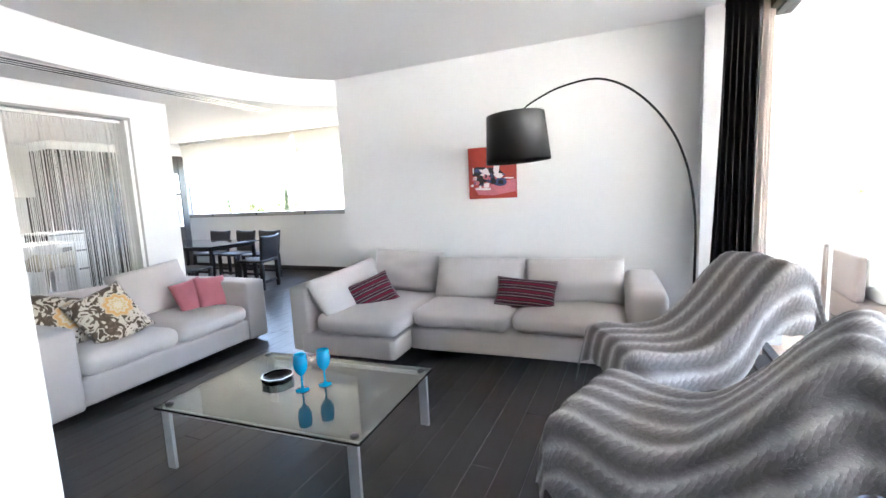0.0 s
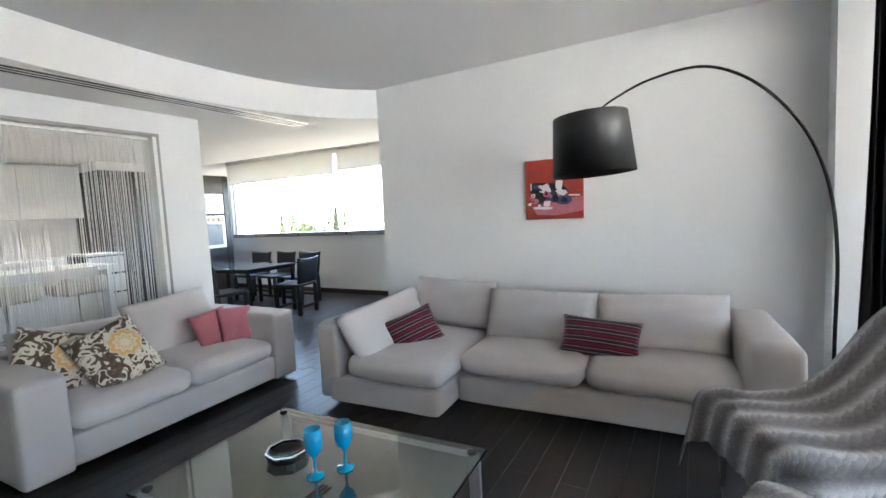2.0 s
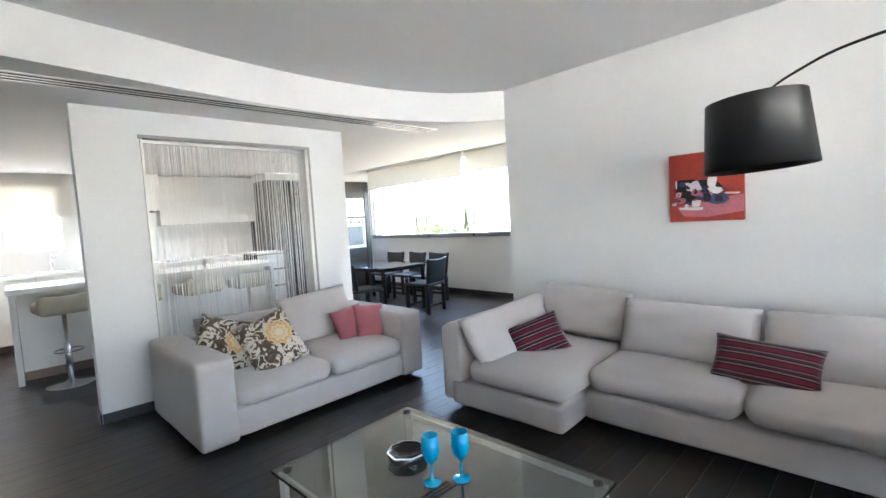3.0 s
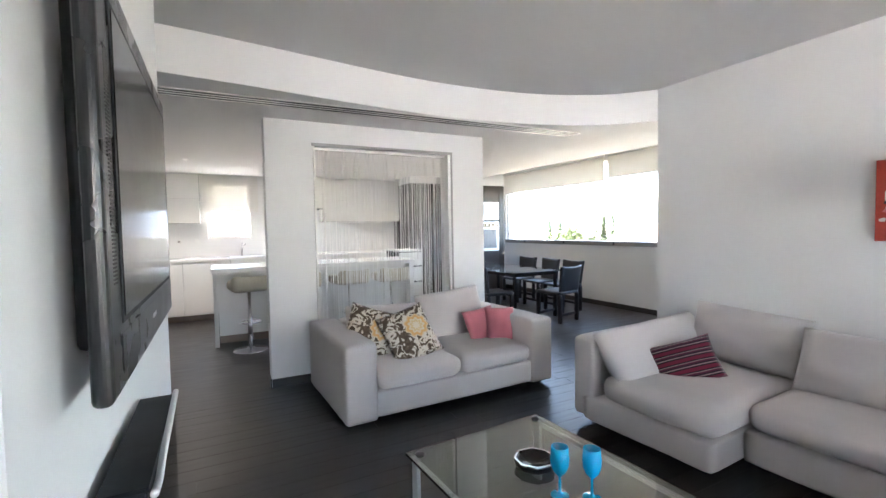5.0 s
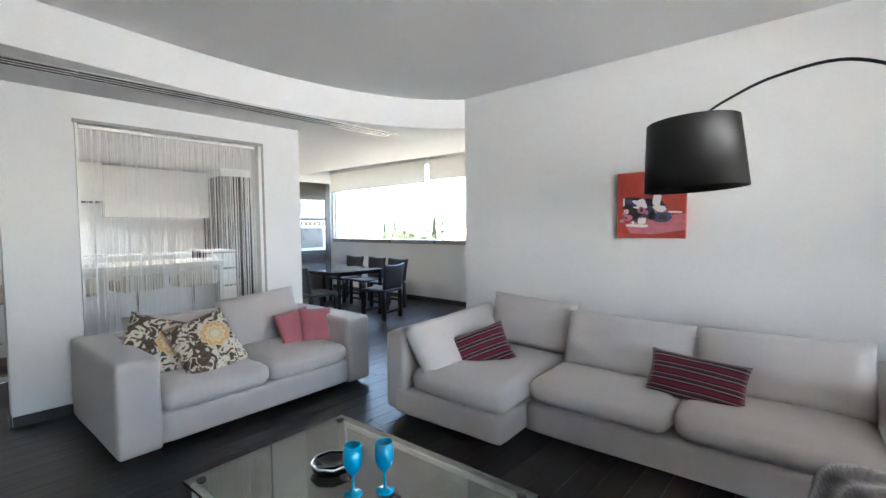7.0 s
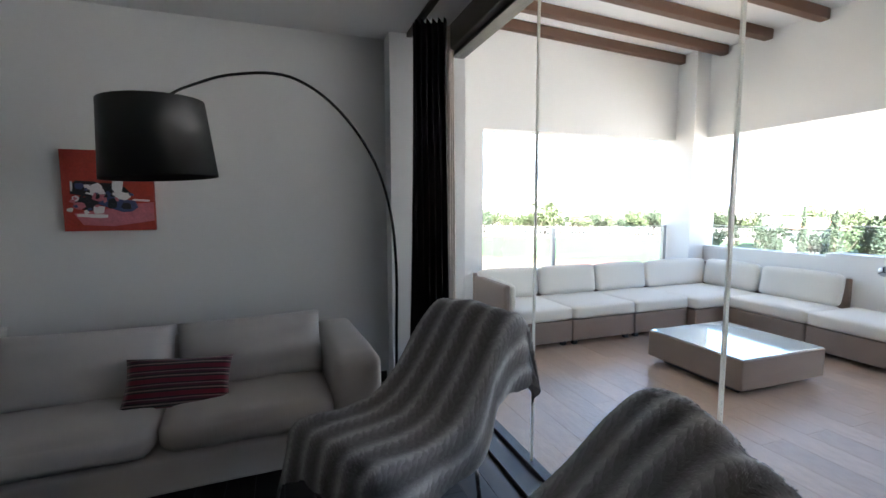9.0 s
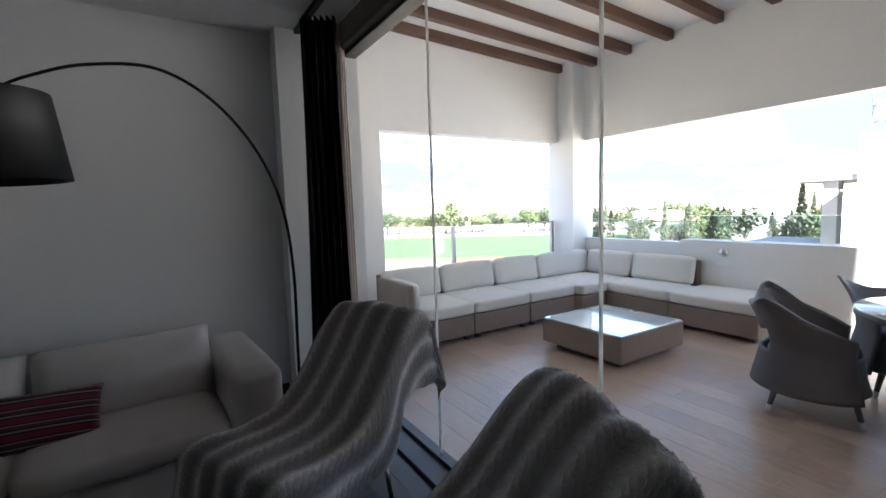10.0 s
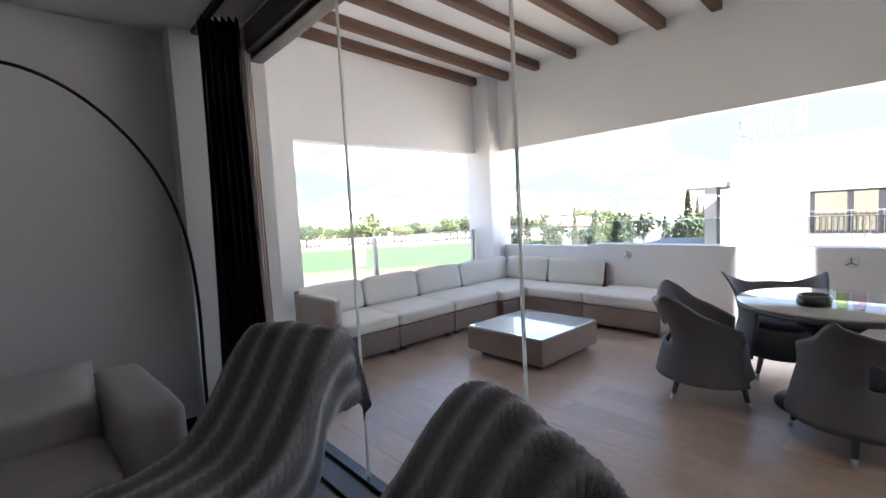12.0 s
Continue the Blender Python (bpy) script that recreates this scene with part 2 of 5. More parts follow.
def tube(points, r, seg=10, r_end=None, into=None):
    """A round bar along a line of points."""
    bm = into or bmesh.new()
    pts = [Vector(p) for p in points]
    rings = []
    for i, p in enumerate(pts):
        d = (pts[min(i + 1, len(pts) - 1)] - pts[max(i - 1, 0)]).normalized()
        a = d.orthogonal().normalized() if i == 0 else (side - d * side.dot(d)).normalized()
        side = a
        b = d.cross(a)
        rr = r if r_end is None else r + (r_end - r) * i / (len(pts) - 1)
        rings.append([bm.verts.new(p + (a * math.cos(k * math.tau / seg) + b * math.sin(k * math.tau / seg)) * rr) for k in range(seg)])
    for r0, r1 in zip(rings, rings[1:]):
        for k in range(seg):
            bm.faces.new((r0[k], r0[(k + 1) % seg], r1[(k + 1) % seg], r1[k]))
    bm.faces.new(rings[0][::-1])
    bm.faces.new(rings[-1])
    if into is None:
        finish(bm)
    return bm


def lathe(profile, seg=32, into=None, at=(0, 0, 0)):
    """Turned shape from (radius, height) pairs."""
    bm = into or bmesh.new()
    rings = []
    for r, z in profile:
        rings.append([bm.verts.new((at[0] + r * math.cos(k * math.tau / seg), at[1] + r * math.sin(k * math.tau / seg), at[2] + z)) for k in range(seg)] if r > 1e-5 else [bm.verts.new((at[0], at[1], at[2] + z))])
    for a, b in zip(rings, rings[1:]):
        for k in range(seg):
            q = []
            for v in (a[k % len(a)], a[(k + 1) % seg % len(a)], b[(k + 1) % seg % len(b)], b[k % len(b)]):
                if v not in q:
                    q.append(v)
            if len(q) > 2:
                bm.faces.new(q)
    return finish(bm) if into is None else bm


def smooth_line(pts, n=8):
    """Catmull-Rom through a few points."""
    p = [Vector(q) for q in pts]
    p = [p[0] * 2 - p[1]] + p + [p[-1] * 2 - p[-2]]
    out = []
    for i in range(1, len(p) - 2):
        for k in range(n):
            t = k / n
            out.append(0.5 * ((2 * p[i]) + (p[i + 1] - p[i - 1]) * t + (2 * p[i - 1] - 5 * p[i] + 4 * p[i + 1] - p[i + 2]) * t * t + (3 * p[i] - p[i - 1] - 3 * p[i + 1] + p[i + 2]) * t ** 3))
    out.append(p[-2])
    return out


def prism(outline, z0, z1, into=None):
    """Flat outline (x, y) raised from z0 to z1."""
    bm = into or bmesh.new()
    lo = [bm.verts.new((x, y, z0)) for x, y in outline]
    hi = [bm.verts.new((x, y, z1)) for x, y in outline]
    n = len(lo)
    for i in range(n):
        bm.faces.new((lo[i], lo[(i + 1) % n], hi[(i + 1) % n], hi[i]))
    bm.faces.new(lo[::-1])
    bm.faces.new(hi)
    return finish(bm, False) if into is None else bm


def structure(name, bm, material, label="", category="wall"):
    return single(name, bm, material, label, category, kind="structure")


# ---- the shell ----
H, S = 2.78, 2.475          # living-room ceiling and lowered ceiling
WX, PY, KX, DY, BY = 1.15, 4.58, -9.0, 6.86, -2.6

structure("floor", box(KX - 0.2, 1.2, BY - 0.2, DY + 0.2, -0.25, -0.012), JOINT, "dark joint bed under the plank floor", "floor")
structure("terrace_floor", box(1.2, 5.75, -6.2, 6.25, -0.25, -0.012), GROUT, "grey-brown grout bed of the terrace", "floor")

# painting wall, continuing behind the sofa to the dining side
structure("wall_picture", box(-3.12, 0.68, PY, PY + 0.22, 0, H + 0.2), WHITE, "plain white painted living room wall")
structure("wall_return", box(0.68, 1.3, 4.40, PY + 0.22, 0, H + 0.2), WHITE, "short white return wall beside the glazing")
structure("wall_dining_side", box(-3.12, -2.9, PY + 0.22, DY, 0, H + 0.2), WHITE, "white wall closing the dining side")
structure("wall_back", box(KX, 1.2, BY - 0.2, BY, 0, 3.0), WHITE, "plain white rear wall")

# dining window wall
wx0, wx1, wz0, wz1 = -9.04 + 0.1, -3.2, 1.17, 2.60
bm = box(KX - 0.2, -2.9, DY, DY + 0.25, 0, wz0 - 0.08)
box(KX - 0.2, -2.9, DY, DY + 0.25, wz1, 3.0, into=bm)
box(KX - 0.2, wx0, DY, DY + 0.25, wz0 - 0.08, wz1, into=bm)
box(wx1, -2.9, DY, DY + 0.25, wz0 - 0.08, wz1, into=bm)
structure("wall_dining", bm, WHITE, "white wall below a long dining window")

# kitchen rear wall with its window
kw = (0.53, 1.22, 1.33, 2.32)
bm = box(KX - 0.2, KX, BY - 0.2, kw[0], 0, 3.0)
box(KX - 0.2, KX, kw[1], DY + 0.25, 0, 3.0, into=bm)
box(KX - 0.2, KX, kw[0], kw[1], 0, kw[2], into=bm)
box(KX - 0.2, KX, kw[0], kw[1], kw[3], 3.0, into=bm)
structure("wall_kitchen", bm, WHITE, "white kitchen wall with a small window")

# partition with the string-curtain opening
po = (1.49, 2.965, 0.40, 2.25)
bm = box(-4.66, -4.48, 1.06, po[0], 0, S)
box(-4.66, -4.48, po[1], 3.39, 0, S, into=bm)
box(-4.66, -4.48, po[0], po[1], 0, po[2], into=bm)
box(-4.66, -4.48, po[0], po[1], po[3], S, into=bm)
structure("wall_partition", bm, WHITE, "free-standing white partition with a square opening")
structure("baseboard", box(-4.47, -4.465, 1.06, 3.39, 0, 0.08), BASEB, "dark stained skirting of the partition", "baseboard")
structure("baseboard", box(-4.66, -4.47, 1.045, 1.058, 0, 0.08), BASEB, "dark stained skirting of the partition end", "baseboard")
structure("baseboard", box(KX, -3.13, DY - 0.016, DY - 0.002, 0, 0.085), BASEB, "dark stained skirting under the window", "baseboard")
structure("baseboard", box(-3.1, 0.66, PY - 0.016, PY - 0.002, 0, 0.085), BASEB, "dark stained skirting behind the sofa", "baseboard")

# thin frame round the opening
fr = thing("window_1", "white-framed internal opening hung with strings", "window", kind="structure")
GREYTRIM = mat("grey_trim", (0.30, 0.295, 0.285), 0.5, var=0.06)
part("window_frame", box(-4.479, -4.468, po[0] - 0.012, po[1] + 0.022, po[3], po[3] + 0.028), GREYTRIM, fr, "grey metal top rail")
part("window_frame", box(-4.479, -4.470, po[1] + 0.002, po[1] + 0.022, po[2], po[3] - 0.001), GREYTRIM, fr, "grey metal side rail")
part("window_frame", box(-4.66, -4.47, po[1] - 0.035, po[1] - 0.002, po[2], po[3] - 0.002), LACQUER, fr)
part("window_frame", box(-4.66, -4.47, po[0] + 0.002, po[0] + 0.02, po[2], po[3] - 0.002), LACQUER, fr)

# ceilings: bowed edge between the high and the lowered part
edge = smooth_line([(-3.40, BY, 0), (-3.46, -0.6, 0), (-3.53, 0.4, 0), (-3.67, 1.35, 0), (-3.785, 2.1, 0), (-3.82, 2.75, 0), (-3.76, 3.4, 0), (-3.62, 3.9, 0), (-3.42, 4.28, 0), (-3.12, 4.58, 0)], 8)
exy = [(p.x, p.y) for p in edge]
structure("ceiling", prism([(1.3, BY - 0.2), (1.3, PY + 0.2), (-3.6, PY + 0.2), (-4.2, PY), (-4.2, BY - 0.2)], H, H + 0.2), CEIL, "flat white living room ceiling", "ceiling")
structure("ceiling_lowered", prism(exy + [(-3.12, 5.75), (-4.5, 5.72), (-6.2, 5.6), (-7.6, 5.55), (KX, 5.9), (KX, BY)], S, H - 0.002), CEIL, "white lowered ceiling with a bowed edge", "ceiling")
structure("ceiling_dining", box(KX, -3.12, 5.3, DY, H, H + 0.2), CEIL, "raised white ceiling strip above the dining window", "ceiling")

# slot diffuser in the lowered ceiling
sl = thing("slot_diffuser", "long grey metal linear air slot in the ceiling", "air vent", (-3.95, 0, S))
part("frame", box(-0.105, -0.085, BY, 4.26, -0.0055, -0.001), LACQUER, sl)
part("frame", box(0.085, 0.105, BY, 4.26, -0.0055, -0.001), LACQUER, sl)
part("backing", box(-0.0845, 0.0845, BY, 4.26, -0.003, -0.001), BLACKMETAL, sl, "dark gap of the slot")
for k in range(2):
    part("slat", box(-0.0345 + k * 0.056, -0.0215 + k * 0.056, BY, 4.26, -0.0055, -0.0032), LACQUER, sl)


LIT = bpy.data.materials.new("lit_lens")
LIT.use_nodes = True
LIT.node_tree.nodes["Principled BSDF"].inputs["Emission Color"].default_value = (1.0, 0.9, 0.76, 1)
LIT.node_tree.nodes["Principled BSDF"].inputs["Emission Strength"].default_value = 0.15
LAMP = bpy.data.lights.new("spot_lamp", "SPOT")
LAMP.energy, LAMP.spot_size, LAMP.spot_blend, LAMP.shadow_soft_size, LAMP.color = 1.4, radians(140), 0.9, 0.03, (1.0, 0.88, 0.74)


def downlight(x, y, z):
    d = thing("downlight", "small round white recessed ceiling spotlight, lit", "ceiling light", (x, y, z), group="recessed spotlights")
    part("trim_ring", lathe([(0.032, -0.002), (0.034, -0.006), (0.046, -0.004), (0.047, -0.001)], 24), LAMPWHITE, d)
    part("lens", lathe([(0, -0.0015), (0.031, -0.0015)], 20), LIT, d, "lit lens")
    lm = new("spot_lamp", LAMP)
    lm.matrix_world = pose(x, y, z - 0.012)


for x, y in ((-7.35, 0.3), (-7.4, 3.4), (-7.4, 4.25)):
    downlight(x, y, S)
unlit = thing("downlight", "small round white recessed ceiling spotlight, switched off", "ceiling light", (-1.3, 2.2, H), group="recessed spotlights")
part("trim_ring", lathe([(0.032, -0.002), (0.034, -0.006), (0.046, -0.004), (0.047, -0.001)], 24), LAMPWHITE, unlit)
part("lens", lathe([(0, -0.0015), (0.031, -0.0015)], 20), CHROME, unlit, "unlit reflector")

# pier with the television
structure("wall_pier", box(-2.5, -0.77, -0.7, 0.435, 0, H), WHITE, "white free-standing pier carrying the television")
structure("baseboard", box(-2.5, -0.77, 0.437, 0.449, 0, 0.08), BASEB, "dark stained skirting of the pier", "baseboard")

# ---- glazing to the terrace ----
gz = thing("window_2", "tall frameless sliding glass panels to the terrace", "window", kind="structure")
JY = (4.36, 3.05, 1.95, 0.985, 0.45)
# out-of-view wall added past the last pane to reduce daylight in the room
structure("wall_beside_glazing", box(1.06, 1.3, BY - 3.4, 0.44, 0, 2.76), WHITE, "unseen plain white wall added beyond the glazing to cut light")
for a, b in zip(JY, JY[1:]):
    p = part("pane", box(WX - 0.005, WX + 0.005, b + 0.004, a - 0.004, 0.045, 2.56), PANE, gz, "clear frameless glass panel")
    p.visible_shadow = False
    part("pane_edge", box(WX - 0.007, WX + 0.007, b - 0.0039, b + 0.0039, 0.045, 2.56), EDGEGL, gz, "pale glass edge joint")
part("sill", box(0.99, 1.2, 0.442, 4.398, -0.011, 0.022), DARKALU, gz, "black floor track")
part("track", box(WX - 0.03, WX + 0.03, 0.442, 4.398, 0.0225, 0.044), DARKALU, gz, "black lower rail")
part("window_frame", box(WX - 0.02, WX + 0.02, 4.365, 4.398, 0.045, 2.56), LACQUER, gz, "white end post")
part("mullion", box(WX - 0.03, WX + 0.03, 0.985, 1.05, 0.045, 2.56), DARKALU, gz, "dark upright frame")
cs = thing("blind_cassette", "taupe blind cassette running along the top of the glazing", "blind", (WX, 0, 2.56))
part("box", box(-0.10, 0.055, 0.45, 4.16, 0.03, 0.20, 0.008), CASSETTE, cs)
part("bottom_bar", box(-0.055, 0.045, 0.45, 4.17, 0.0, 0.028, 0.006), DARKALU, cs, "dark bottom bar")
structure("wall_above_glazing", box(1.06, 1.3, BY - 3.4, 4.40, 2.762, 3.9), RENDER, "white rendered wall above the glazing")

# ---- terrace shell ----
TX, TY = 5.55, 6.05
structure("terrace_wall_side", box(1.3, 2.22, TY, TY + 0.2, 0, 3.9), RENDER, "white rendered terrace wall")
structure("terrace_wall_house", box(1.1, 1.3, PY + 0.222, TY + 0.2, 0, 3.9), RENDER, "white rendered house wall beside the terrace")
structure("terrace_lintel_side", box(2.22, 5.3, TY, TY + 0.2, 2.42, 3.9), RENDER, "deep white lintel over the terrace opening")
structure("terrace_plinth_side", box(2.22, 5.3, TY, TY + 0.2, 0, 0.62), RENDER, "low white rendered parapet")
structure("terrace_column", box(5.3, 5.75, 5.74, TY + 0.2, 0, 3.9), RENDER, "white square corner column")
structure("terrace_lintel_front", box(TX, TX + 0.2, -6.2, 5.74, 2.42, 3.9), RENDER, "deep white lintel over the long opening")
structure("terrace_parapet", box(TX + 0.03, TX + 0.2, 4.15, 5.74, 0, 0.90), RENDER, "white rendered parapet")
structure("terrace_parapet_high", box(TX - 0.06, TX + 0.2, -6.0, 4.15, 0, 0.945), RENDER, "thicker white rendered parapet")
# out-of-view wall added across the terrace end to block the sun
structure("terrace_wall_end", box(1.3, TX, -6.2, -6.0, 0, 3.9), RENDER, "unseen white rendered end wall added to keep sun out")


def roof_slab(x0, x1, ends0, ends1):
    bm = bmesh.new()
    for x, ends in ((x0, ends0), (x1, ends1)):
        z = 3.78 - 0.21 * (x - 1.3) / 4.45
        for y in ends:
            bm.verts.new((x, y, z)), bm.verts.new((x, y, z + 0.2))
    v = list(bm.verts)
    for q in ((0, 2, 6, 4), (1, 5, 7, 3), (0, 1, 3, 2), (4, 6, 7, 5), (0, 4, 5, 1), (2, 3, 7, 6)):
        bm.faces.new([v[i] for i in q])
    structure("terrace_ceiling", finish(bm, False), RENDER, "sloping white terrace ceiling", "ceiling")


# one sheet; an unseen gap is cut to put sun on the long parapet
# roof carried on out of view to RE to keep sun off the floor
RE = -6.2
roof_slab(1.3, 3.90, (RE, TY + 0.2), (RE, TY + 0.2))
roof_slab(4.46, TX + 0.2, (RE, TY + 0.2), (RE, TY + 0.2))
roof_slab(3.90, 4.46, (RE, -2.44), (RE, -0.95))
roof_slab(3.90, 4.46, (-1.84, TY + 0.2), (-0.35, TY + 0.2))
slope = math.degrees(math.atan2(0.21, 4.45))


def rafter(y):
    b = box(0, 4.2, -0.05, 0.05, -0.115, 0.0, 0.006)
    for vv in b.verts:
        vv.co += noise.noise_vector(Vector((vv.co.x * 2, y * 3, vv.co.z * 9))) * 0.004
    single("roof_beam", b, BEAM, "dark brown stained timber roof beam under the white ceiling", "beam", pose(1.302, y, 3.774, 0, slope, 0), group="terrace roof beams")


for k in range(12):
    rafter((5.99, 5.49, 4.92, 4.33, 3.74, 3.17, 2.60)[k] if k < 7 else 2.60 - (k - 6) * 0.575)


def glass_rail(name, pts, z0, z1, posts, label):
    g = thing(name, label, "balustrade", (*pts[0], z0))
    ox, oy = pts[0]
    for (xa, ya), (xb, yb) in zip(pts, pts[1:]):
        if abs(xa - xb) < 0.01:
            b = box(-0.006, 0.006, min(ya, yb) - oy + 0.01, max(ya, yb) - oy - 0.01, 0.0, z1 - z0)
        else:
            b = box(min(xa, xb) - ox + 0.01, max(xa, xb) - ox - 0.01, -0.006, 0.006, 0.0, z1 - z0)
        p = part("pane", b, RAILGL, g, "faintly grey safety glass")
        p.visible_shadow = False
        q0, q1 = (min(xa, xb) - ox, min(ya, yb) - oy), (max(xa, xb) - ox, max(ya, yb) - oy)
        part("pane_edge", box(q0[0] - 0.007 * (xa == xb), q1[0] + 0.007 * (xa == xb), q0[1] - 0.007 * (ya == yb), q1[1] + 0.007 * (ya == yb), z1 - z0 + 0.001, z1 - z0 + 0.008), EDGEGL, g, "pale polished glass edge")
    for x, y in posts:
        part("post", box(x - ox - 0.025, x - ox + 0.025, y - oy - 0.03, y - oy + 0.03, 0, z1 - z0 + 0.01, 0.004), ALU, g, "grey aluminium post")
    return g


glass_rail("glass_balustrade", [(2.23, 6.12), (3.3, 6.12), (5.28, 6.12)], 0.62, 1.17, [(3.3, 6.12), (5.22, 6.12)], "low glass balustrade on the side parapet")
glass_rail("glass_balustrade", [(TX + 0.1, 5.73), (TX + 0.1, 4.2)], 0.90, 1.19, [], "low glass balustrade on the parapet by the column")
glass_rail("glass_balustrade", [(TX + 0.1, 4.14), (TX + 0.1, 1.4), (TX + 0.1, -1.2)], 0.945, 1.24, [], "low glass balustrade on the long parapet")
for y in (3.62, 1.5):
    lp = thing("wall_lamp", "round steel bulkhead lamp set in the parapet", "wall lamp", (TX - 0.06, y, 0.81), group="parapet lamps")
    part("body", lathe([(0, 0.03), (0.045, 0.03), (0.05, 0.022), (0.05, 0.0)], 28), STEEL, lp, m=pose(-0.001, 0, 0, 0, -90, 0))
    for k in range(3):
        part("guard", box(-0.035, -0.03, -0.004, 0.004, 0, 0.048), DARKALU, lp, "dark guard bar", m=pose(0, 0, 0, k * 120, 0, 0))

# ---- living room ----
def lean(x, y, z, tilt, facing, spin=0):
    return pose(x, y, z, 90 - tilt, 0, facing) @ pose(0, 0, 0, 0, 0, spin)


def cushion_seat(p, x0, x1, y0, y1, z0, z1, seed, name="seat_cushion"):
    return part(name, softbox(x0, x1, y0, y1, z0, z1, 0.075, 10, 0.022, 0.010, seed), FABRIC, p)


def loveseat():
    """Two-seat sofa against the partition; local x runs backwards, y along its length."""
    so = thing("sofa", "off-white linen two-seat sofa with square arms before the partition", "sofa", (-3.225, 1.418, 0), 2.3)
    L, D, T = 1.95, 1.12, 0.618
    part("base", softbox(-D + 0.05, -0.0, 0.22, L - 0.22, 0.05, 0.25, 0.025, 8, 0.004, 0.003, 1), FABRIC, so)
    part("arm", softbox(-D, 0.012, 0, 0.25, 0.035, T, 0.03, 11, 0.007, 0.004, 2), FABRIC, so)
    part("arm", softbox(-D, 0.012, L - 0.25, L, 0.035, T, 0.03, 11, 0.007, 0.004, 3), FABRIC, so)
    part("back_frame", softbox(-D + 0.002, -D + 0.22, 0.24, L - 0.24, 0.05, T - 0.005, 0.035, 9, 0.006, 0.003, 4), FABRIC, so)
    mid = L / 2
    cushion_seat(so, -0.84, 0.03, 0.255, mid - 0.004, 0.245, 0.405, 5)
    cushion_seat(so, -0.84, 0.03, mid + 0.004, L - 0.255, 0.245, 0.405, 8)
    for y, z, h, spin, sd in ((0.62, 0.55, 0.42, -3, 1.0), (1.33, 0.585, 0.50, 4, 4.0)):
        part("back_cushion", pillow(0.74, h, 0.21, 18, sd, 0.02, 0.62), FABRIC, so, m=lean(-0.755, y, z, 18, 90, spin))
    for x in (-D + 0.08, -0.1):
        for y in (0.1, L - 0.1):
            part("foot", box(x - 0.03, x + 0.03, y - 0.03, y + 0.03, 0.0, 0.037, 0.004), CHROME, so, "chrome block foot")
    return so


loveseat()


def corner_sofa():
    so = thing("corner_sofa", "off-white linen corner sofa with loose cushions by the wall", "sofa", (-2.63, 2.98, 0), 3.2)
    # local: x right 0..3.06, y back 0..1.34
    part("base", softbox(0.10, 1.02, 0.0, 1.32, 0.04, 0.225, 0.025, 9, 0.004, 0.004, 11), FABRIC, so, "low linen base")
    part("base", softbox(1.024, 2.80, 0.31, 1.32, 0.04, 0.235, 0.025, 9, 0.004, 0.004, 12), FABRIC, so, "low linen base")
    # upright side back along the open end, down to the feet
    part("side_back", softbox(-0.005, 0.20, 0.012, 1.33, 0.05, 0.635, 0.04, 10, 0.006, 0.004, 13), FABRIC, so)
    part("back_frame", softbox(0.205, 2.795, 1.12, 1.33, 0.236, 0.60, 0.04, 10, 0.006, 0.003, 14), FABRIC, so)
    part("arm", softbox(2.785, 3.06, 0.33, 1.34, 0.04, 0.605, 0.06, 10, 0.010, 0.006, 15), FABRIC, so)
    cushion_seat(so, 0.26, 1.035, -0.012, 1.06, 0.228, 0.40, 21)
    cushion_seat(so, 1.042, 1.905, 0.29, 1.06, 0.238, 0.40, 23)
    cushion_seat(so, 1.915, 2.775, 0.29, 1.06, 0.238, 0.40, 24)
    part("back_cushion", pillow(1.20, 0.47, 0.22, 20, 3.0, 0.015, 0.55), FABRIC, so, m=lean(0.31, 0.605, 0.50, 34, 90, 2))
    for x, y, z, w, h, spin, tilt, sd in ((0.68, 1.06, 0.605, 0.78, 0.42, -3, 14, 6.0), (1.50, 0.88, 0.565, 0.86, 0.42, -1, 22, 7.0), (2.36, 0.88, 0.565, 0.84, 0.42, 1, 22, 9.0)):
        part("back_cushion", pillow(w, h, 0.21, 18, sd, 0.02, 0.58), FABRIC, so, m=lean(x, y, z, tilt, 0, spin))
    for x, y in ((0.2, 0.1), (0.92, 0.1), (1.1, 0.42), (2.7, 0.42), (2.95, 1.25), (0.2, 1.2)):
        part("foot", box(x - 0.03, x + 0.03, y - 0.03, y + 0.03, 0.0, 0.042, 0.004), CHROME, so, "chrome block foot")
    return so


corner_sofa()


